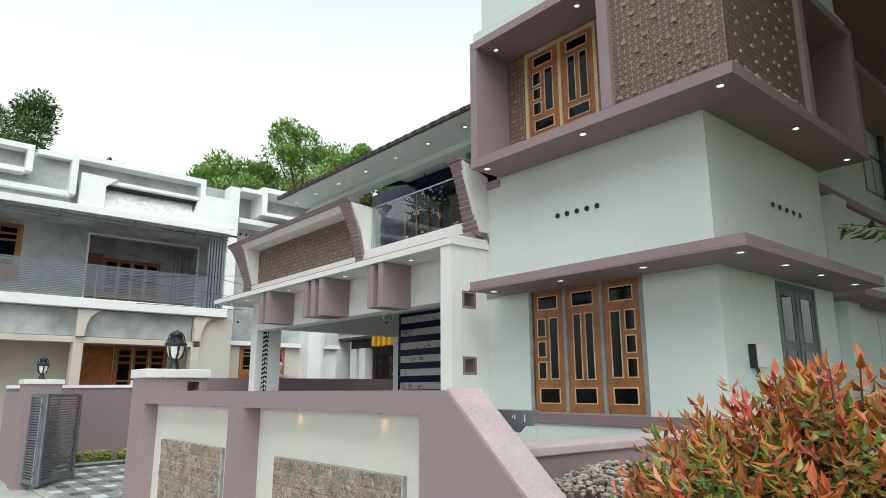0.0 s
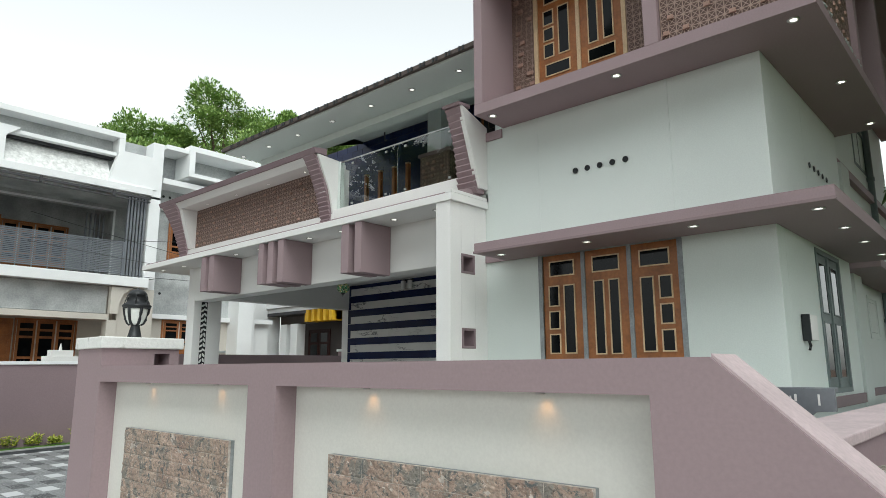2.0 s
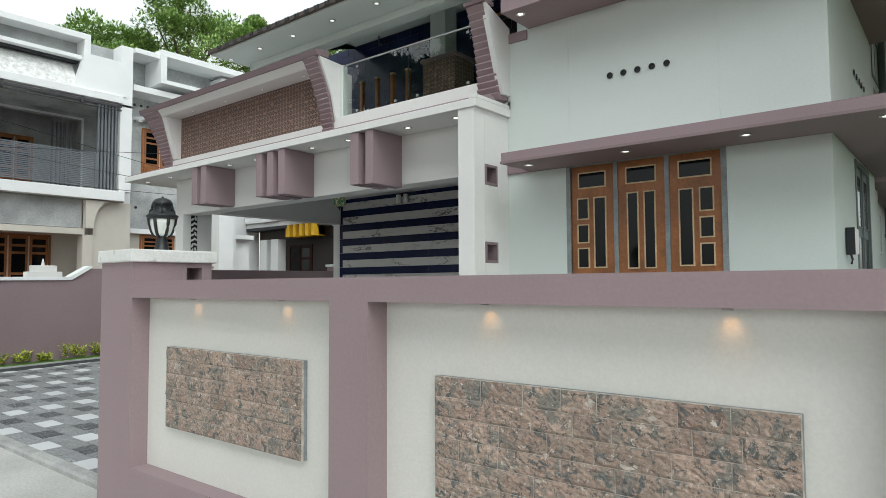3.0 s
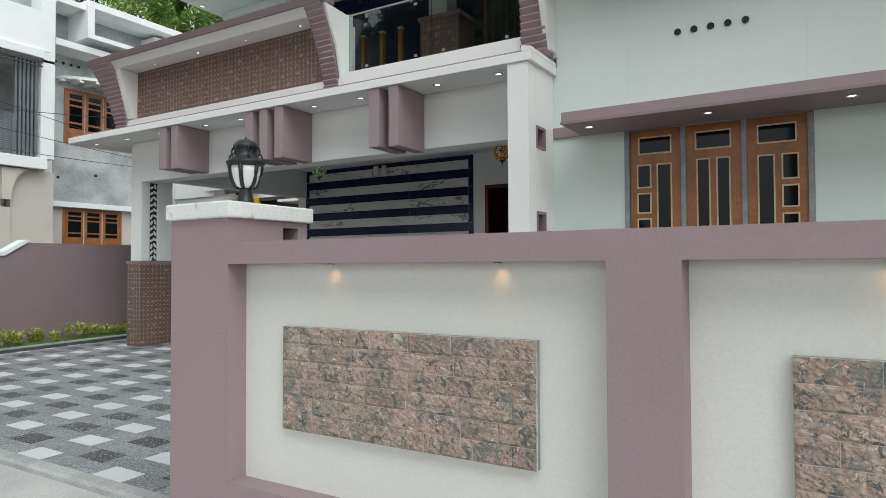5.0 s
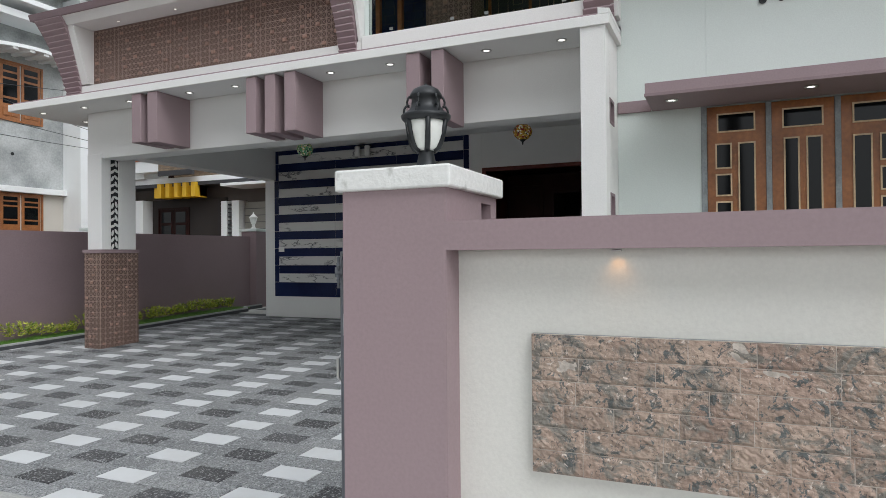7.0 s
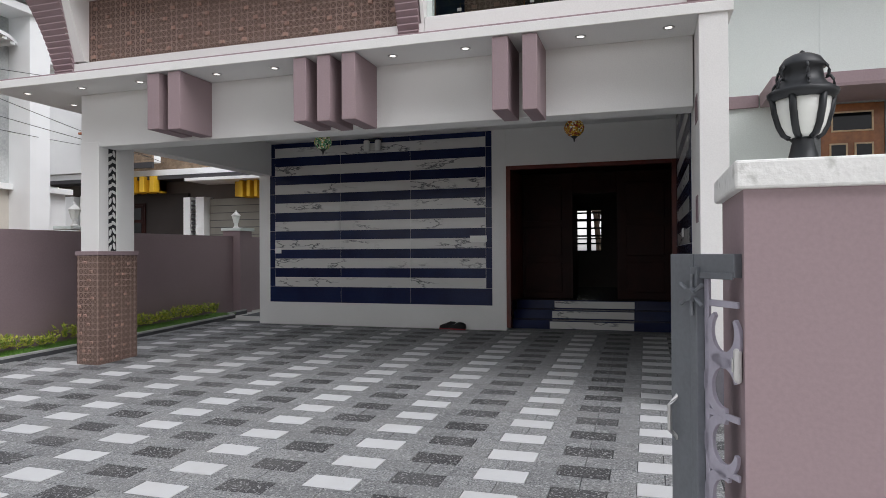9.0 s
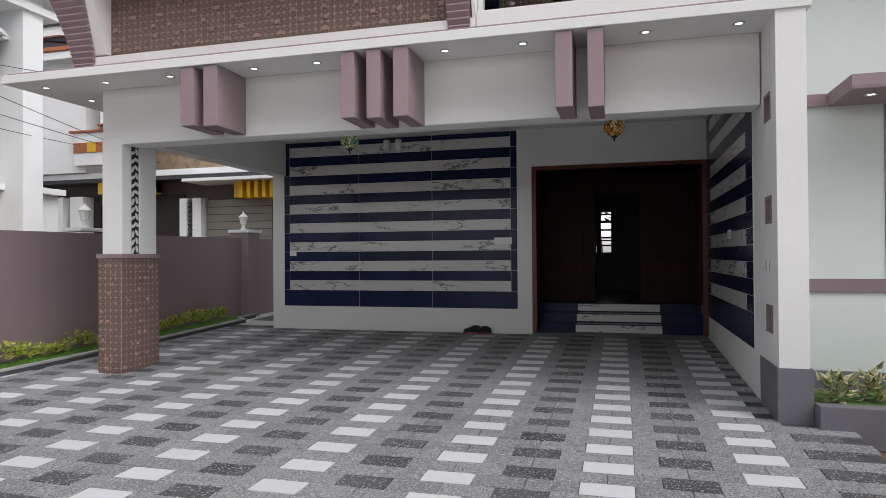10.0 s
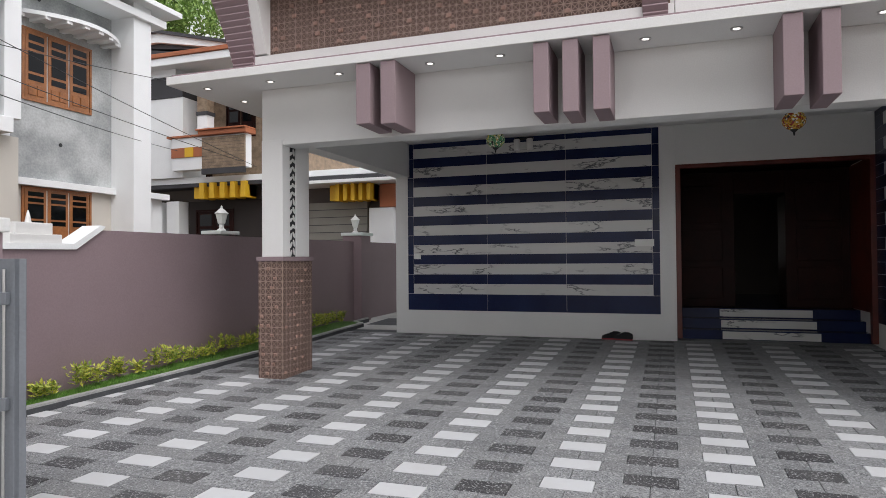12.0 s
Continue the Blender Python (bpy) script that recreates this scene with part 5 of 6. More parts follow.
# small white stand on the boundary wall
ws = thing("wall_ornament", 4.37, 14.85, 1.6, "small white plaster ornament on the wall coping", "ornament")
boxes("block", PLASTIC, ws, (4.10, 4.65, 14.74, 14.96, 1.63, 1.73), (4.18, 4.57, 14.77, 14.93, 1.73, 1.84), bev=0.006)
bm = bmesh.new()
lathe(bm, [(0.03, 0), (0.02, 0.06), (0.006, 0.12)], (4.37, 14.85, 1.84), 10)
part("spike", bm, PLASTIC, ws)

# ---- second neighbour: charcoal, white and yellow ----
nb = thing("neighbour_house", 15.0, 19.0, 0.0, "modern house in charcoal, white and orange with yellow fins", "house")
boxes("wall", BROWNP, nb, (15.3, 24, 15.6, 24, 0, 3.6), bev=0)
boxes("wall", TRIMW, nb, (13.0, 15.29, 24.01, 24.2, 0, 6.6), bev=0)
boxes("wall", TANST, nb, (15.6, 24, 18.5, 24, 3.9, 6.9), bev=0)
boxes("slab", TRIMW, nb, (14.7, 24, 15.5, 24, 3.66, 3.82), bev=0.008)
boxes("slab_edge", CHAR, nb, (14.68, 15.3, 15.5, 24, 3.55, 3.655), bev=0)
boxes("slab", TRIMW, nb, (14.3, 24, 15.3, 18.6, 3.42, 3.50), bev=0.008)
boxes("cladding", mat("grey_board", (0.26, 0.25, 0.22), 0.7, scale=2, var=0.06), nb, (15.1, 15.29, 16.45, 18.4, 0, 3.0), bev=0)
for k in range(9):
    boxes("board_groove", CHAR, nb, (15.09, 15.099, 16.45, 18.4, 1.2 + k * 0.2, 1.215 + k * 0.2), bev=0)
boxes("pier", TRIMW, nb, (14.9, 15.29, 18.45, 18.72, 0, 3.05), bev=0.006)
boxes("pier", TRIMW, nb, (14.9, 15.29, 18.9, 19.12, 0, 3.05), bev=0.006)
for k in range(12):
    boxes("rung", CHAR, nb, (14.95, 15.2, 18.72, 18.9, 1.6 + k * 0.12, 1.65 + k * 0.12), bev=0)
boxes("pier", TRIMW, nb, (14.9, 15.29, 22.3, 22.75, 0, 3.2), bev=0.006)
boxes("pier", TRIMW, nb, (14.9, 15.29, 23.0, 23.4, 0, 3.2), bev=0.006)
# solid dark board stands for the shade between the piers
boxes("gap", DARK, nb, (15.2, 15.295, 19.2, 22.2, 0, 3.2), bev=0)
house_window(nb, "-x", (15.2, 21.9, 1.5), 1.2, 1.4, 2, wood=DARKWOOD, rects=PN)
for y0, y1, z0, z1 in ((19.8, 21.5, 3.2, 3.64), (16.1, 17.2, 2.98, 3.41)):
    n = 5
    for k in range(n):
        y = y0 + (y1 - y0) * k / n
        boxes("fin", YELLOW, nb, (14.55, 15.05, y, y + (y1 - y0) / n * 0.45, z0, z1), bev=0.006, label="yellow fin")
    boxes("fin_back", YELLOW, nb, (14.75, 15.05, y0, y1 + 0.15, z0 + 0.03, z1), bev=0.006)
boxes("porch_wall", TRIMW, nb, (14.9, 15.29, 15.62, 16.3, 0, 2.8), bev=0)
boxes("wall_orange", ORANGE, nb, (14.9, 15.29, 15.5, 16.0, 2.82, 3.4), bev=0)
# balcony and upper storey
boxes("tower", TRIMW, nb, (14.6, 15.59, 21.9, 24, 3.83, 6.1), bev=0.006)
boxes("tower_band", CHAR, nb, (14.58, 15.59, 21.9, 24, 6.1, 6.68), bev=0)
boxes("tower_cap", TRIMW, nb, (14.55, 15.59, 22.1, 24, 6.7, 7.2), bev=0.006)
boxes("balcony_wall", TRIMW, nb, (14.45, 14.7, 19.7, 22.16, 4.0, 4.9), bev=0.01)
boxes("balcony_band", ORANGE, nb, (14.43, 14.449, 21.09, 22.16, 4.35, 4.62), bev=0)
boxes("balcony_stone", TANST, nb, (14.38, 14.44, 19.7, 21.08, 4.0, 4.85), bev=0.006)
for k in range(9):
    boxes("stone_course", BROWNP, nb, (14.375, 14.379, 19.7, 21.08, 4.06 + k * 0.09, 4.068 + k * 0.09), bev=0)
boxes("balcony_base", CHAR, nb, (14.36, 14.44, 19.7, 21.08, 3.84, 3.995), bev=0)
boxes("balcony_cap", ORANGE, nb, (14.3, 14.75, 19.6, 21.15, 4.9, 5.02), bev=0.01)
boxes("balcony_cap", ORANGE, nb, (14.4, 14.75, 21.15, 22.3, 4.9, 4.96), bev=0.01)
boxes("balcony_cap", ORANGE, nb, (14.25, 14.75, 19.6, 21.2, 5.025, 5.07), bev=0.01)
boxes("ornament", YELLOW, nb, (14.40, 14.43, 21.4, 21.68, 4.35, 4.62), bev=0.006)
boxes("column", TANST, nb, (14.5, 14.8, 21.0, 21.33, 5.6, 6.35), bev=0.006)
boxes("column", TRIMW, nb, (14.5, 14.8, 21.0, 21.33, 5.08, 5.5), bev=0.006)
boxes("column", CHAR, nb, (14.48, 14.82, 20.98, 21.35, 5.5, 5.6), bev=0)
house_window(nb, "-x", (15.59, 21.15, 5.1), 0.9, 1.1, 2, wood=DARKWOOD, rects=PN)
boxes("door", DARKWOOD, nb, (15.55, 15.595, 21.7, 22.15, 3.9, 6.2), bev=0)
boxes("roof", TRIMW, nb, (14.2, 24, 18.3, 24.2, 6.9, 7.12), bev=0.02)
boxes("roof_trim", ORANGE, nb, (14.15, 15.5, 18.2, 24.2, 7.125, 7.24), bev=0.01)
for nm_, mt_, z0_, z1_, xa_ in (("gable", CHAR, 7.24, 7.60, 14.62), ("gable_trim", TRIMW, 7.60, 7.86, 14.5), ("gable_roof", CHAR, 7.86, 7.95, 14.42)):
    bm = bmesh.new()
    prism(bm, [(24.0, z0_ + 0.1), (24.0, z1_ + 0.1), (22.7, z1_ + 0.1), (20.2, z1_ - 0.5), (20.2, max(7.242, z0_ - 0.5)), (22.7, z0_ + 0.1)], "x", xa_, 16.5)
    part(nm_, bm, mt_, nb)

# ---- overhead cables ----
for k, (a, b) in enumerate((((4.5, 17.9, 4.4), (12.75, 19.9, 5.75)), ((4.5, 18.05, 5.03), (14.35, 19.3, 3.95)), ((4.5, 18.05, 4.36), (14.35, 19.7, 4.1)), ((4.5, 16.6, 3.57), (14.4, 21.9, 4.54)))):
    bm = bmesh.new()
    pts = [Vector(a).lerp(Vector(b), i / 14) - Vector((0, 0, 0.06 * math.sin(math.pi * i / 14))) for i in range(15)]
    tube(bm, pts, 0.007, 5)
    tagged(part("overhead_cable", bm, BLACK), "thin black overhead cable between the houses", "cable", "overhead cables")


# ---- plants ----
def foliage(name, c1, c2, rough=0.5):
    """Leaf colours that vary from leaf to leaf."""
    m = bpy.data.materials.new(name)
    m.use_nodes = True
    N, L = m.node_tree.nodes, m.node_tree.links
    b = N["Principled BSDF"]
    b.inputs["Roughness"].default_value = rough
    g = N.new("ShaderNodeNewGeometry")
    ramp = N.new("ShaderNodeValToRGB")
    ramp.color_ramp.elements[0].color = (*c1, 1)
    ramp.color_ramp.elements[1].color = (*c2, 1)
    L.new(g.outputs["Random Per Island"], ramp.inputs[0])
    L.new(ramp.outputs[0], b.inputs["Base Color"])
    b.inputs["Subsurface Weight"].default_value = 0.0
    return m, ramp


def leaves(pts, size, seed, ratio=0.42, droop=0.3, up=0.5, fold=0.12):
    """Small pointed leaves as from_pydata arrays: places and outward directions."""
    rnd = random.Random(seed)
    V, F = [], []
    for p, d in pts:
        d = (Vector(d) + Vector((rnd.gauss(0, 0.5), rnd.gauss(0, 0.5), rnd.gauss(0, 0.4) + up - droop))).normalized()
        side = d.cross(Vector((rnd.gauss(0, 0.3), rnd.gauss(0, 0.3), 1))).normalized()
        n = d.cross(side)
        s = size * rnd.uniform(0.65, 1.25)
        i = len(V)
        q = Vector(p)
        w = side * (s * ratio * 0.5)
        V += [q, q + d * s * 0.45 + w + n * s * fold, q + d * s * 0.45 - n * s * 0.02, q + d * s * 0.45 - w + n * s * fold, q + d * s - n * s * 0.1]
        F += [(i, i + 1, i + 2), (i, i + 2, i + 3), (i + 1, i + 4, i + 2), (i + 2, i + 4, i + 3)]
    return V, F


def leaf_mesh(name, pts, size, seed, material, parent, label="", **k):
    V, F = leaves(pts, size, seed, **k)
    me = bpy.data.meshes.new(name)
    me.from_pydata(V, [], F)
    me.materials.append(material)
    ob = new(name, me)
    ob.parent = parent
    ob.matrix_parent_inverse = parent.matrix_basis.inverted()
    if label:
        ob["label"] = label
    return ob


BARK = mat("tree_bark", (0.13, 0.095, 0.07), 0.9, scale=6, var=0.2, bump=0.6)
TREE1, _r = foliage("tree_leaves", (0.10, 0.20, 0.045), (0.32, 0.45, 0.13))
TREE2, _r = foliage("dark_tree_leaves", (0.05, 0.10, 0.03), (0.15, 0.23, 0.07))


def tree(x, y, h, r, seed, material, n=9500, leaf=0.34, label="tall broad-leaved tree behind the houses", boughs=26):
    rnd = random.Random(seed)
    t0 = thing("tree", x, y, 0, label, "tree")
    bm = bmesh.new()
    top = Vector((x + rnd.uniform(-0.5, 0.5), y, h * 0.72))
    tube(bm, [(x, y, -0.1), (x + 0.1, y, h * 0.3), (x - 0.1, y + 0.1, h * 0.5), top], [h * 0.022, h * 0.017, h * 0.013, h * 0.006], 8)
    clumps = []
    for k in range(boughs):
        th, ph = rnd.uniform(0, math.tau), rnd.uniform(-0.7, 1.25)
        rr = r * rnd.uniform(0.5, 1.0)
        c = Vector((x + rr * math.cos(th) * math.cos(ph), y + rr * math.sin(th) * math.cos(ph), h - r * 0.95 + rr * math.sin(ph) * 0.9))
        clumps.append((c, r * rnd.uniform(0.16, 0.34)))
        if k % 2 == 0:
            tube(bm, [Vector((x, y, h * rnd.uniform(0.4, 0.68))), (Vector((x, y, h * 0.7)) + c) / 2, c], [h * 0.008, h * 0.005, h * 0.0015], 5)
    part("trunk", bm, BARK, t0)
    pts = []
    for i in range(n):
        c, cr = clumps[rnd.randrange(len(clumps))]
        d = Vector((rnd.gauss(0, 1), rnd.gauss(0, 1), rnd.gauss(0, 0.8)))
        d.normalize()
        pts.append((c + d * cr * rnd.uniform(0.25, 1.05) ** 0.6, d))
    leaf_mesh("crown", pts, leaf, seed, material, t0, "uneven leafy crown", ratio=0.6)
    return t0


tree(21.5, 41, 20.2, 4.6, 1, TREE1, 26000, 0.22)
tree(26.0, 38, 19.3, 3.4, 2, TREE1, 26000, 0.22)
tree(15.6, 42, 16.9, 3.4, 3, TREE1, 26000, 0.22)
tree(2.9, 43, 18.6, 4.1, 4, TREE2, 26000, 0.22)
tree(10.0, 46, 16.6, 1.0, 5, TREE2, 500)
tree(33, 39, 21, 5.2, 6, TREE1, 22000, 0.26, label="tall airy tree behind the second house")
tree(17, -1.5, 8.0, 2.4, 7, TREE2, 3500, 0.4, "leafy tree beside the house wall")


def palm(x, y, h, seed):
    rnd = random.Random(seed)
    p0 = thing("palm", x, y, 0, "coconut palm with drooping fronds behind the house", "palm")
    bm = bmesh.new()
    tube(bm, [(x, y, 0), (x + 0.2, y, h * 0.5), (x, y, h)], [0.2, 0.15, 0.12], 8)
    part("trunk", bm, BARK, p0)
    for k in range(16):
        th = math.tau * k / 16 + rnd.uniform(-0.15, 0.15)
        ln = rnd.uniform(2.6, 3.4)
        lift = rnd.uniform(0.1, 1.0)
        V, F = [], []
        for i in range(26):
            s = i / 25
            rr, zz_ = ln * s, h + lift * ln * s - 1.15 * ln * s * s
            c = Vector((x + rr * math.cos(th), y + rr * math.sin(th), zz_))
            side = Vector((-math.sin(th), math.cos(th), 0))
            for sg in (-1, 1):
                l2 = 0.75 * math.sin(math.pi * min(1, s * 0.9 + 0.1)) + 0.08
                j = len(V)
                tip = c + side * (sg * l2 * 0.8) + Vector((0.25 * l2 * math.cos(th), 0.25 * l2 * math.sin(th), -0.45 * l2))
                V += [c, c + Vector((0.05 * math.cos(th), 0.05 * math.sin(th), 0)), tip]
                F.append((j, j + 1, j + 2))
        me = bpy.data.meshes.new("frond")
        me.from_pydata(V, [], F)
        me.materials.append(TREE2)
        ob = new("frond", me)
        ob.parent = p0
        ob.matrix_parent_inverse = p0.matrix_basis.inverted()


palm(22, 1.6, 10.5, 3)
# trees across the lane, seen in the panes
# unseen trees added to the south, to shade the side wall
for k, (x, y, h, r) in enumerate(((-15, -9, 15, 5.0), (-15, -2, 16.5, 5.2), (-16, 5, 17.5, 5.6), (-15, 12, 16.5, 5.2), (-16, 19, 16, 5.2), (-15, 26, 15, 5.0), (7.6, -3.0, 13, 4.3), (12.5, -3.2, 13.5, 4.4), (10, -4.5, 9, 3.6), (19, -4.5, 13, 4.4), (10, -11, 14, 5.0), (0, -16, 12, 5.0))):
    tree(x, y, h, r, 40 + k, TREE2, 6500 if x < 0 else 10500, 0.7, "dense dark tree across the lane" if x < 0 else "dense dark tree added out of view to shade the house", 26 if x < 0 else 46)
tree(20.5, 8.3, 5.5, 2.2, 71, TREE1, 2500, 0.25, "green garden tree behind the house")
palm(-12, 11, 9.0, 8)
palm(-12.5, 3.5, 8.5, 9)

# ---- red-leaved shrub on the bank beside the gate wall ----
def shrub_leaf(name, stops):
    """Glossy leaves whose colour runs through several stops from leaf to leaf."""
    m, ramp = foliage(name, stops[0][1], stops[-1][1], 0.36)
    for pos, c in stops[1:-1]:
        ramp.color_ramp.elements.new(pos).color = (*c, 1)
    return m


SHR_Y = shrub_leaf("young_shrub_leaves", ((0.0, (0.34, 0.15, 0.03)), (0.3, (0.46, 0.17, 0.04)), (0.55, (0.54, 0.19, 0.06)), (0.8, (0.56, 0.14, 0.06)), (0.93, (0.54, 0.07, 0.05)), (1.0, (0.50, 0.04, 0.05))))
SHR_O = shrub_leaf("older_shrub_leaves", ((0.0, (0.07, 0.13, 0.025)), (0.35, (0.14, 0.24, 0.04)), (0.6, (0.34, 0.34, 0.07)), (0.8, (0.42, 0.26, 0.06)), (1.0, (0.30, 0.12, 0.04))))
rnd = random.Random(21)
SC = Vector((1.76, 0.60, 0.99))
sh = thing("shrub", SC.x, SC.y, 0.42, "dense shrub with orange-red young leaves on a soil bank", "shrub")
bm = bmesh.new()
young, older = [], []
for k in range(1500):
    th = rnd.uniform(0, math.tau)
    ph = math.asin(rnd.uniform(-0.55, 1.0))
    d = Vector((math.cos(th) * math.cos(ph), math.sin(th) * math.cos(ph), math.sin(ph)))
    lump = 1 + 0.16 * noise.noise(d * 2.6) + 0.06 * noise.noise(d * 7.0)
    tip = SC + Vector((d.x * 0.46, d.y * 0.60, d.z * 0.53)) * (rnd.uniform(0.80, 1.04) * lump)
    base = SC + Vector((d.x * 0.12, d.y * 0.15, -0.38 + d.z * 0.1))
    axis = (d + Vector((0, 0, 0.45))).normalized()
    side = axis.orthogonal().normalized()
    other = axis.cross(side)
    if k % 3 == 0:
        tube(bm, [base, (base + tip) / 2 + Vector((0, 0, 0.03)), tip], [0.006, 0.004, 0.002], 4)
    fresh = rnd.random() < 0.30 + 0.55 * max(0.0, d.z)
    for i in range(14):
        a = i * 2.4 + rnd.uniform(-0.3, 0.3)
        s_ = i / 14
        q = tip - axis * (0.13 * s_)
        out = (side * math.cos(a) + other * math.sin(a)) * (0.45 + 1.0 * s_) + axis * (0.85 - 0.85 * s_)
        (young if fresh and i < 8 else older).append((q, out.normalized() * 2.0))
part("stem", bm, BARK, sh)
leaf_mesh("young_leaves", young, 0.047, 5, SHR_Y, sh, "orange, salmon and red young leaves", ratio=0.36, up=0.1, droop=0.2)
leaf_mesh("older_leaves", older, 0.045, 6, SHR_O, sh, "green and olive older leaves", ratio=0.38, up=0.0, droop=0.3)

# soil bank with stones under the shrub
bm = bmesh.new()
n = 34
grid = [[None] * (n + 1) for _ in range(n + 1)]
for i in range(n + 1):
    for j in range(n + 1):
        x, y = 1.2 + 2.4 * i / n, -2.2 + 4.1 * j / n
        base = 0.80 * min(1.0, max(0.0, (x - 1.25) / 0.9)) ** 0.8 * min(1.0, (1.95 - y) / 0.06 if y > 1.89 else 1.0)
        z = base + 0.05 * noise.noise(Vector((x * 3, y * 3, 0))) + 0.02 * noise.noise(Vector((x * 11, y * 11, 3)))
        grid[i][j] = bm.verts.new((x, y, max(-0.02, z)))
for i in range(n):
    for j in range(n):
        bm.faces.new((grid[i][j], grid[i + 1][j], grid[i + 1][j + 1], grid[i][j + 1]))
bank = tagged(part("soil_bank", bm, SOIL, smooth=True), "reddish soil bank beside the wall", "bank", "", "structure")
GRAV = mat("grey_rubble", (0.42, 0.40, 0.35), 0.9, scale=14, var=0.25, bump=0.5, col2=(0.20, 0.17, 0.14))
bm = bmesh.new()
rnd = random.Random(9)
unit = bmesh.new()
bmesh.ops.create_icosphere(unit, subdivisions=1, radius=1.0)
uv = [v.co.copy() for v in unit.verts]
uf = [[v.index for v in f.verts] for f in unit.faces]
unit.free()
V, F = [], []
for k in range(5200):
    x, y = rnd.uniform(2.06, 3.42), rnd.uniform(1.05, 1.92)
    hh = 0.80 * min(1.0, max(0.0, (x - 1.25) / 0.9)) ** 0.8 + (0.16 + 0.22 * math.exp(-((x - 2.5) / 0.6) ** 2 - ((y - 1.75) / 0.35) ** 2)) + rnd.uniform(-0.02, 0.02)
    r0 = rnd.uniform(0.006, 0.015)
    sx, sy, sz = rnd.uniform(0.7, 1.5), rnd.uniform(0.7, 1.5), rnd.uniform(0.45, 0.9)
    i0 = len(V)
    V += [(x + c.x * r0 * sx * rnd.uniform(0.8, 1.2), y + c.y * r0 * sy * rnd.uniform(0.8, 1.2), hh + c.z * r0 * sz) for c in uv]
    F += [tuple(i0 + j for j in f) for f in uf]
me = bpy.data.meshes.new("t")
me.from_pydata(V, [], F)
bm.from_mesh(me)
bpy.data.meshes.remove(me)
tagged(part("rubble", bm, GRAV), "loose grey rubble stones heaped on the bank", "rubble", "", "stuff")

# twig reaching in beside the house
tw = thing("tree_branch", 9.6, 1.2, 1.16, "slender young tree with glossy green leaves beside the house", "sapling")
bm = bmesh.new()
pts = []
rnd = random.Random(31)
tube(bm, [(9.6, 1.2, 1.1), (9.5, 1.3, 2.2), (9.3, 1.5, 3.1), (9.2, 1.6, 3.6)], [0.03, 0.025, 0.018, 0.01], 6)
for a, b in (((9.3, 1.5, 3.1), (7.75, 2.42, 3.26)), ((9.5, 1.3, 2.4), (8.55, 2.0, 2.2)), ((9.45, 1.35, 2.7), (8.7, 1.9, 2.65)), ((9.25, 1.55, 3.4), (8.8, 1.9, 3.75)), ((9.5, 1.3, 2.0), (9.0, 1.7, 1.85))):
    a, b = Vector(a), Vector(b)
    tube(bm, [a, (a + b) / 2 + Vector((0, 0, 0.06)), b], [0.01, 0.007, 0.003], 5)
    for i in range(30):
        s = 0.25 + 0.75 * i / 30
        sg = -1 if i % 2 else 1
        d = (b - a).normalized()
        pts.append((a.lerp(b, s), d * 0.7 + Vector((-d.y, d.x, 0)) * sg + Vector((0, 0, -0.35))))
part("stem", bm, BARK, tw)
leaf_mesh("leaf_mass", pts, 0.21, 12, TREE2, tw, "glossy green leaves", ratio=0.4, up=0.0)

# ---- planted strip along the north wall ----
kerb_g = slab_prism("garden_kerb", KERBD, [(2.5, 14.66), (5.2, 14.42), (7.4, 14.26), (10.2, 14.26), (10.45, 14.50), (11.0, 14.50), (11.0, 14.44), (10.5, 14.44), (10.25, 14.18), (7.4, 14.18), (5.2, 14.34), (2.5, 14.58)], "z", -0.1, 0.246, label="dark edging kerb of the planted strip", category="kerb")
lawn_g = slab_prism("lawn_strip", GRASS, [(2.3, 14.75), (2.5, 14.662), (5.2, 14.422), (7.4, 14.262), (10.2, 14.262), (10.44, 14.502), (10.5, 14.75)], "z", -0.1, 0.25, label="narrow strip of green grass", category="lawn")
kerb_t = slab_prism("garden_kerb_top", KERB, [(2.5, 14.66), (5.2, 14.42), (7.4, 14.26), (10.2, 14.26), (10.45, 14.50), (11.0, 14.50), (11.0, 14.45), (10.5, 14.45), (10.25, 14.19), (7.4, 14.19), (5.2, 14.35), (2.5, 14.59)], "z", 0.246, 0.268, label="pale concrete top of the edging kerb", category="kerb")
for ob in (kerb_g, lawn_g, kerb_t):
    for v in ob.data.vertices:
        v.co.z += 0.03 * (v.co.x - 7.4)
V, F = [], []
rnd = random.Random(17)
for k in range(9000):
    x = rnd.uniform(2.6, 10.4)
    y0 = 14.66 - 0.09 * (x - 2.5) if x < 5.2 else (14.42 - 0.073 * (x - 5.2) if x < 7.4 else 14.262)
    y = rnd.uniform(max(y0, 14.262) + 0.01, 14.74)
    a, hgt = rnd.uniform(0, math.tau), rnd.uniform(0.02, 0.05)
    i = len(V)
    gz = 0.248 + 0.03 * (x - 7.4)
    V += [(x - 0.004, y, gz), (x + 0.004, y, gz), (x + 0.02 * math.cos(a), y + 0.02 * math.sin(a), gz + hgt)]
    F.append((i, i + 1, i + 2))
GRB, _r = foliage("grass_blades", (0.09, 0.21, 0.03), (0.19, 0.37, 0.07))
me = bpy.data.meshes.new("grass")
me.from_pydata(V, [], F)
me.materials.append(GRB)
tagged(new("grass", me), "short green grass blades in the planted strip", "grass", "", "stuff")
BUSH, _r = foliage("yellow_green_leaves", (0.16, 0.27, 0.03), (0.62, 0.60, 0.10))
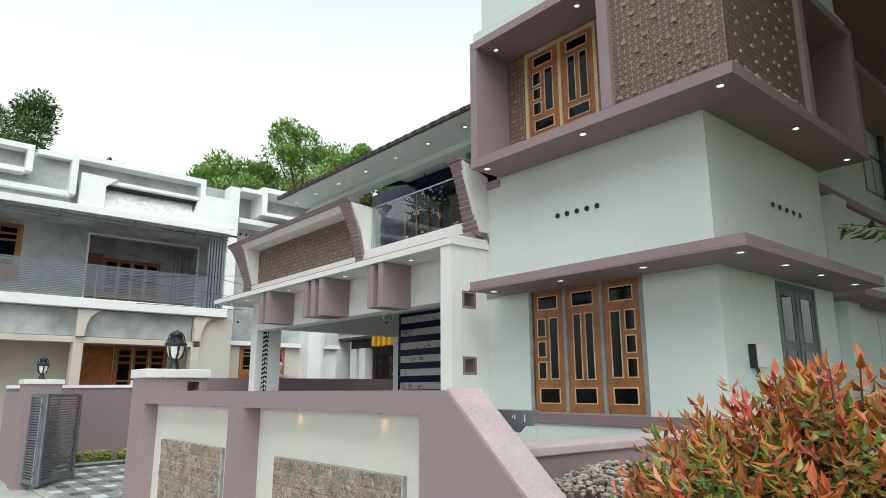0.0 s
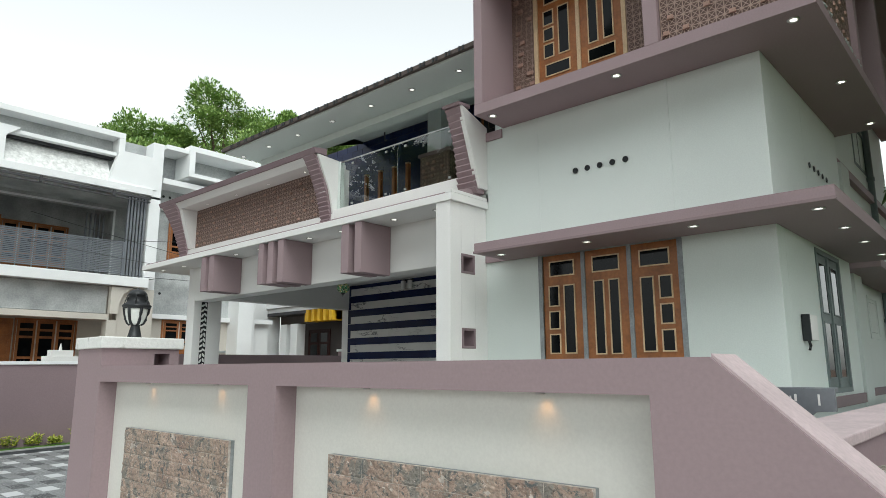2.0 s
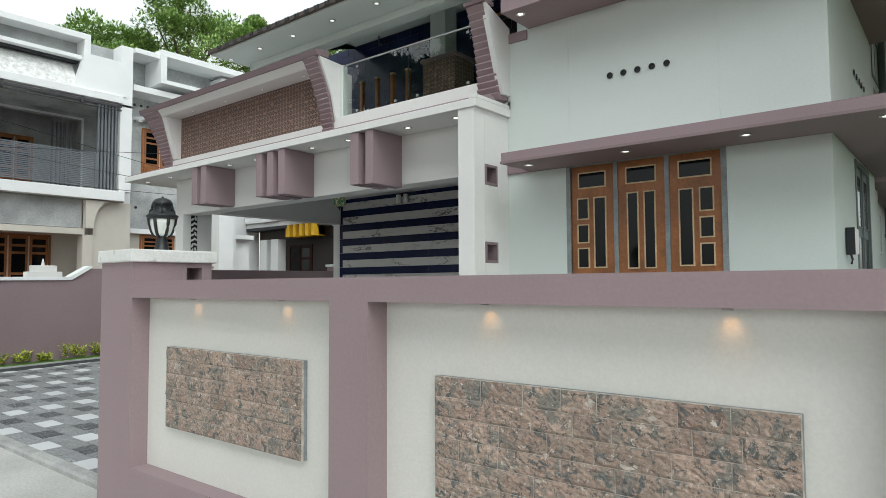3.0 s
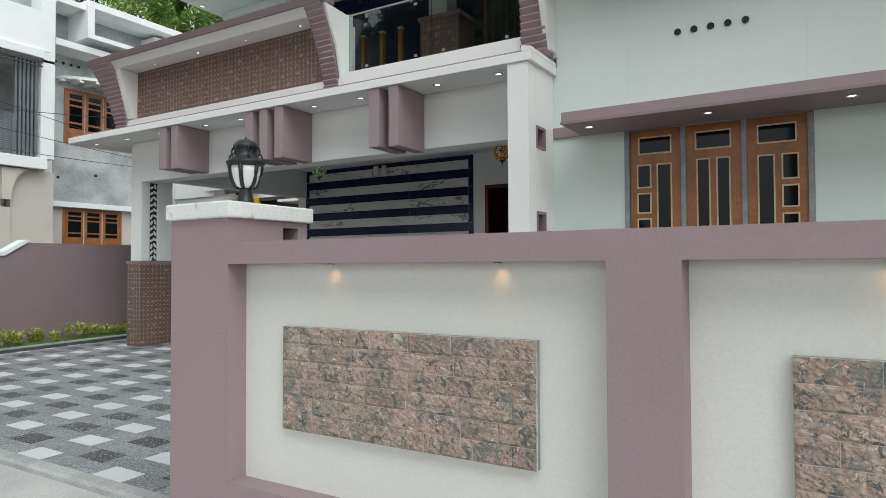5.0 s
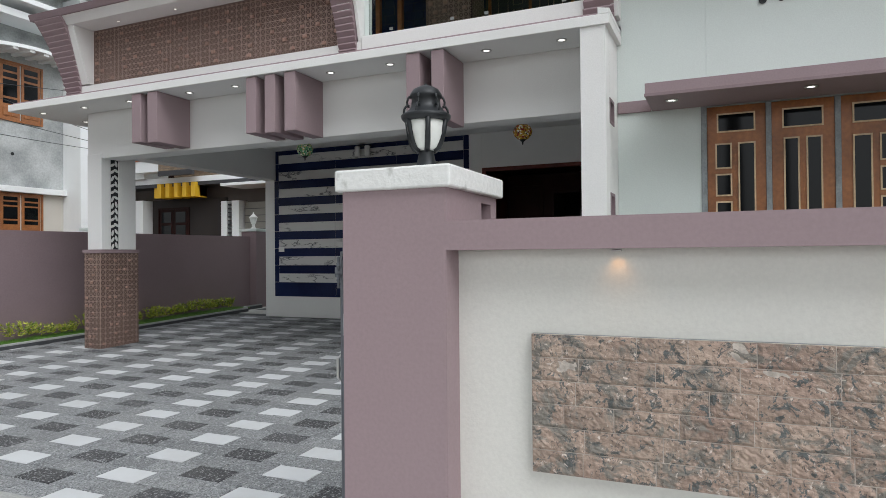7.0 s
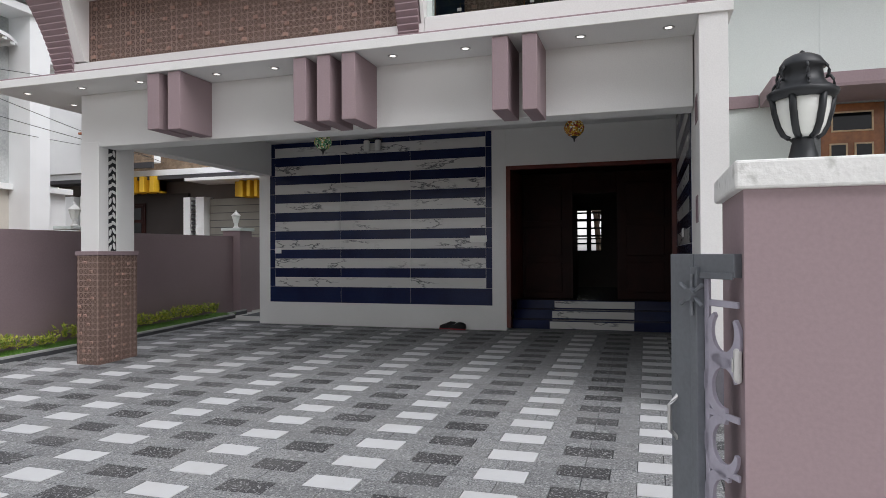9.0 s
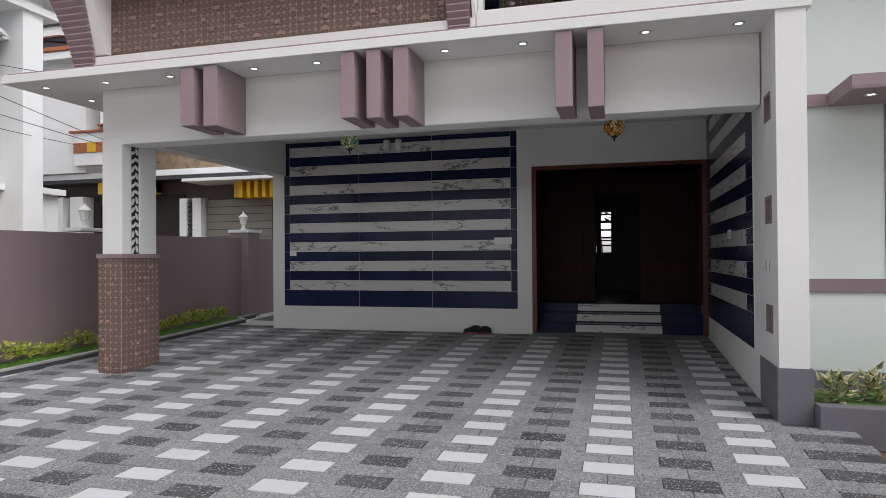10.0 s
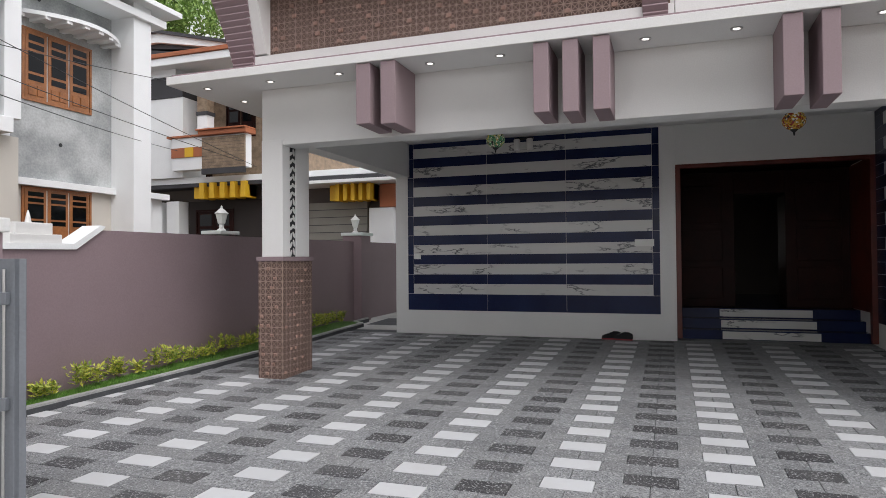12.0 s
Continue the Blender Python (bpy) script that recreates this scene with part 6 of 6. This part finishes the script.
for k in range(44):
    x = 2.7 + k * 0.175 + rnd.uniform(-0.05, 0.05)
    y = 14.60 + rnd.uniform(-0.05, 0.07)
    if x < 4.2:
        y = 14.70
    gz = 0.25 + 0.03 * (x - 7.4)
    p0 = thing("border_plant", x, y, gz, "low yellow-green leafy border plant against the mauve wall", "plant", "border plants")
    pts = []
    hh = rnd.uniform(0.14, 0.28)
    for s in range(9):
        d = Vector((rnd.gauss(0, 1), rnd.gauss(0, 1), 0)).normalized() * rnd.uniform(0.01, 0.11)
        for i in range(9):
            pts.append((Vector((x, y, gz)) + Vector((d.x, d.y, hh)) * (0.35 + 0.65 * i / 8), d * 8 + Vector((rnd.gauss(0, 0.5), rnd.gauss(0, 0.5), 0.3))))
    leaf_mesh("leaf_mass", pts, 0.06, 100 + k, BUSH, p0, ratio=0.5, up=0.35)
# planter bed right of the porch column
struct("planter_kerb", GREYBASE, (5.30, 5.44, 3.0, 6.22, 0.0, 0.31), label="grey low kerb of the front planter", category="kerb")
struct("planter_soil", GRASS, (5.44, 6.1, 3.05, 6.2, 0.0, 0.28), label="grass bed before the front wall", category="lawn", bev=0)
VAR, _r = foliage("variegated_leaves", (0.13, 0.20, 0.06), (0.62, 0.55, 0.33))
for k, (x, y) in enumerate(((5.62, 6.02), (5.7, 5.75), (5.66, 5.45), (5.75, 5.1), (5.7, 4.7))):
    p0 = thing("variegated_plant", x, y, 0.28, "cream and green variegated plant in the front bed", "plant", "front bed plants")
    pts = []
    for i in range(120):
        d = Vector((rnd.gauss(0, 1), rnd.gauss(0, 1), 0.5)).normalized()
        pts.append((Vector((x, y, 0.28 + 0.18 * rnd.random())) + d * 0.11 * rnd.random(), d))
    leaf_mesh("leaf_mass", pts, 0.095, 300 + k, VAR, p0, ratio=0.4, up=0.2)


# ---- pieces: stones, tiles, studs, pavers ----
def piece(name, me, m, parent):
    ob = new(name, me)
    ob.parent = parent
    ob.matrix_parent_inverse = parent.matrix_basis.inverted()
    ob.matrix_basis = m
    return ob


# split stone panels on the gate wall
MORTAR = mat("pale_mortar", (0.60, 0.54, 0.48), 0.9, scale=20, var=0.2, bump=0.3)


def stone_panel(y0, y1, seed):
    rnd = random.Random(seed)
    sp = thing("stone_panel", WX + 0.1, (y0 + y1) / 2, 0.64, "panel of rough brown and grey split stone on the wall recess", "stone panel", "split stone panels")
    boxes("mortar", MORTAR, sp, (WX + 0.0815, WX + 0.0935, y0, y1, 0.64, 1.11), bev=0)
    boxes("backing", CEMENTF, sp, (WX + 0.094, WX + 0.114, y0, y1, 0.64, 1.11), bev=0)
    rows = 6
    rh = 0.47 / rows
    for r in range(rows):
        y = y0
        first = True
        while y < y1 - 1e-4:
            w = rnd.uniform(0.13, 0.27) if not first else rnd.uniform(0.08, 0.22)
            first = False
            if y1 - (y + w) < 0.09:
                w = y1 - y
            bm = bmesh.new()
            nu, nv = 14, 8
            fr = []
            proud = rnd.uniform(0.0, 0.0035)
            sd = rnd.uniform(0, 50)
            for i in range(nu + 1):
                col_ = []
                for j in range(nv + 1):
                    yy, z_ = y + 0.0012 + (w - 0.0024) * i / nu, 0.64 + r * rh + 0.0012 + (rh - 0.0024) * j / nv
                    edge = min(i, nu - i, (j if j < nv else 0), nv - j)
                    d = 0.0125 if edge == 0 else 0.0135 + proud + 0.0065 * noise.noise(Vector((yy * 16, z_ * 24, sd))) + 0.006 * abs(noise.noise(Vector((yy * 34, z_ * 52, sd)))) + 0.003 * noise.noise(Vector((yy * 90, z_ * 110, sd)))
                    col_.append(bm.verts.new((WX + 0.093 - d, yy, z_)))
                fr.append(col_)
            for i in range(nu):
                for j in range(nv):
                    bm.faces.new((fr[i][j], fr[i][j + 1], fr[i + 1][j + 1], fr[i + 1][j]))
            part("stone", bm, STONE, sp)
            y += w
    return sp


stone_panel(4.65, 5.91, 1)
stone_panel(2.54, 3.83, 2)


# striped tiles of the porch
def tile_box(material, parent, *b):
    boxes("tile", material, parent, b, bev=0.0015)


PITCH, ZW0, WH = 0.316, 0.905, 0.158
ys = (9.27, 10.52, 11.76, 13.01)
G = 0.002
for k in range(8):
    z0 = ZW0 + PITCH * k
    for a, b in zip(ys, ys[1:]):
        tile_box(TILEW, porch_back, 9.728, 9.739, a + G, b - G, z0 + G, z0 + WH - G)
        z1 = 3.36 if k == 7 else z0 + PITCH
        tile_box(TILEB, porch_back, 9.729, 9.739, a + G, b - G, z0 + WH + G, z1 - G)
    for a, b in ((9.17, 9.27), (13.01, 13.11)):
        tile_box(TILEB, porch_back, 9.729, 9.739, a + G, b - G, z0 + G, (3.36 if k == 7 else z0 + PITCH) - G)
for a, b in ((9.17, 10.52), (10.52, 11.76), (11.76, 13.11)):
    tile_box(TILEB, porch_back, 9.729, 9.739, a + G, b - G, 0.64, ZW0 - G)
boxes("grout", PLASTIC, porch_back, (9.734, 9.7395, 9.165, 13.115, 0.635, 3.362), bev=0)
xs = (6.74, 8.02, 9.36)
for k in range(8):
    z0 = ZW0 + PITCH * k
    for a, b in zip(xs, xs[1:]):
        tile_box(TILEW, porch_side, a + G, b - G, 6.461, 6.472, z0 + G, z0 + WH - G)
        tile_box(TILEB, porch_side, a + G, b - G, 6.461, 6.471, z0 + WH + G, (3.36 if k == 7 else z0 + PITCH) - G)
    for a, b in ((6.42, 6.74), (9.36, 9.72)):
        tile_box(TILEB, porch_side, a + G, b - G, 6.461, 6.471, z0 + G, z0 + WH - G)
        tile_box(TILEB, porch_side, a + G, b - G, 6.461, 6.471, z0 + WH + G, (3.36 if k == 7 else z0 + PITCH) - G)
for a, b in ((6.42, 8.02), (8.02, 9.72)):
    tile_box(TILEB, porch_side, a + G, b - G, 6.461, 6.471, 0.58, ZW0 - G)
boxes("grout", PLASTIC, porch_side, (6.415, 9.725, 6.4605, 6.466, 0.575, 3.362), bev=0)

# balcony wall tiles
for r in range(20):
    for c in range(20):
        y = 6.35 + c * 0.345 + (0.17 if r % 2 else 0)
        if y < 12.9:
            boxes("tile", TILEB, bal, (8.992, 8.999, y, y + 0.335, 3.60 + r * 0.137, 3.73 + r * 0.137), bev=0) if not (6.9 < y < 8.5 and 4 < r < 18) else None

# relief studs on the terracotta cladding
bm = bmesh.new()
box(bm, -0.022, 0.0, -0.036, 0.036, -0.027, 0.027)
for v in bm.verts:
    if v.co.x < -0.01:
        v.co.y = v.co.y * 0.8 - 0.004
        v.co.z = v.co.z * 0.8 - 0.004
stud_me = mesh_of("stud", bm, STUD)
rnd = random.Random(6)


def studs(parent, face, o, w, h, pu, pv, s=1.0):
    r = 0
    v = pv * 0.5
    while v < h - 0.02:
        u = pu * (0.2 + 0.38 * (r * 1.62 % 1.0) * 2 % 1.0)
        while u < w - 0.03:
            uu = u + rnd.choice((0, 0, 0.075, -0.075))
            if 0.04 < uu < w - 0.04:
                x, y, z = o
                m = pose(x, y - uu, z + v) if face == "-x" else pose(x + uu, y, z + v, 0, 0, 90)
                piece("stud", stud_me, m @ Matrix.Scale(s, 4), parent)
            u += pu
        v += pv
        r += 1


studs(par, "-x", (6.02, 13.24, 3.765), 4.04, 0.74, 0.36, 0.115, 0.8)
studs(pillar, "-x", (5.955, 13.365, 0.16), 0.31, 1.29, 0.16, 0.105, 0.6)
studs(pillar, "-y", (5.955, 13.05, 0.16), 0.62, 1.29, 0.24, 0.125, 0.55)
studs(ub, "-x", (5.63, 3.735, 4.47), 1.235, 1.6, 0.26, 0.15, 0.85)
studs(ub, "-y", (5.75, 2.5, 4.47), 1.67, 1.6, 0.26, 0.15, 0.7)
studs(col, "-x", (7.95, 9.10, 3.6), 0.68, 1.5, 0.22, 0.12)
studs(ub, "-x", (6.19, 5.83, 4.47), 0.33, 1.6, 0.2, 0.14)

# pavers of the drive: running bond, white and dark ones in turn
PX, PY = 0.1875, 0.3175
slope = math.degrees(math.atan(0.03))
bm = bmesh.new()
box(bm, 0.0022, PX - 0.0022, 0.0022, PY - 0.0022, -0.03, 0.0, bev=0.0035)
base_me = mesh_of("paver", bm, PAV_G)
meshes = {}
for key, m_ in (("w", PAV_W), ("g", PAV_G), ("d", PAV_D)):
    c = base_me.copy()
    c.materials[0] = m_
    meshes[key] = c
drive = thing("drive", 5.0, 10.0, floor_z(5.0), "paved drive of grey, dark and white granite pavers", "paving", kind="structure")
rest = {"w": [], "g": [], "d": []}
count = 0
X0, Y0 = 4.043 - 10 * PX, 8.524 - 9 * PY
for r in range(42):
    x = X0 + r * PX
    if x < 2.16 or x + PX > 9.76:
        continue
    odd = r % 2
    for c in range(-3, 32):
        y = Y0 + c * PY + (PY / 2 if odd else 0)
        if y < (6.0 if x < 5.2 else 6.46) - 0.1 or y > 14.4:
            continue
        # keep clear of walls, pillar and the kerb line
        kerb = 14.58 - 0.09 * (x - 2.5) if x < 5.2 else (14.34 - 0.073 * (x - 5.2) if x < 7.4 else 14.18)
        if y + PY * 0.6 > kerb + 0.12 or (y < 6.35 and x > 5.25):
            continue
        kind_ = "g"
        if not odd and c % 3 == 0:
            kind_ = "w"
        if odd and c % 3 == 1:
            kind_ = "d"
        near = 3.2 < x < 5.2 and 7.0 < y < 12.5
        jig = random.Random(r * 100 + c)
        m = pose(x, y, floor_z(x) + jig.uniform(-0.0015, 0.0015), jig.uniform(-0.25, 0.25), -slope + jig.uniform(-0.3, 0.3), 0)
        if near and count < 300:
            piece("paver", meshes[kind_], m, drive)
            count += 1
        else:
            rest[kind_].append(m)
for key, ms in rest.items():
    V, F = [], []
    src = meshes[key]
    for m in ms:
        i = len(V)
        V += [m @ v.co for v in src.vertices]
        F += [tuple(i + q for q in p.vertices) for p in src.polygons]
    me = bpy.data.meshes.new("paver_field")
    me.from_pydata(V, [], F)
    me.materials.append(src.materials[0])
    ob = new("paver_field", me)
    ob.parent = drive
    ob.matrix_parent_inverse = drive.matrix_basis.inverted()
    ob["kind"] = "stuff"
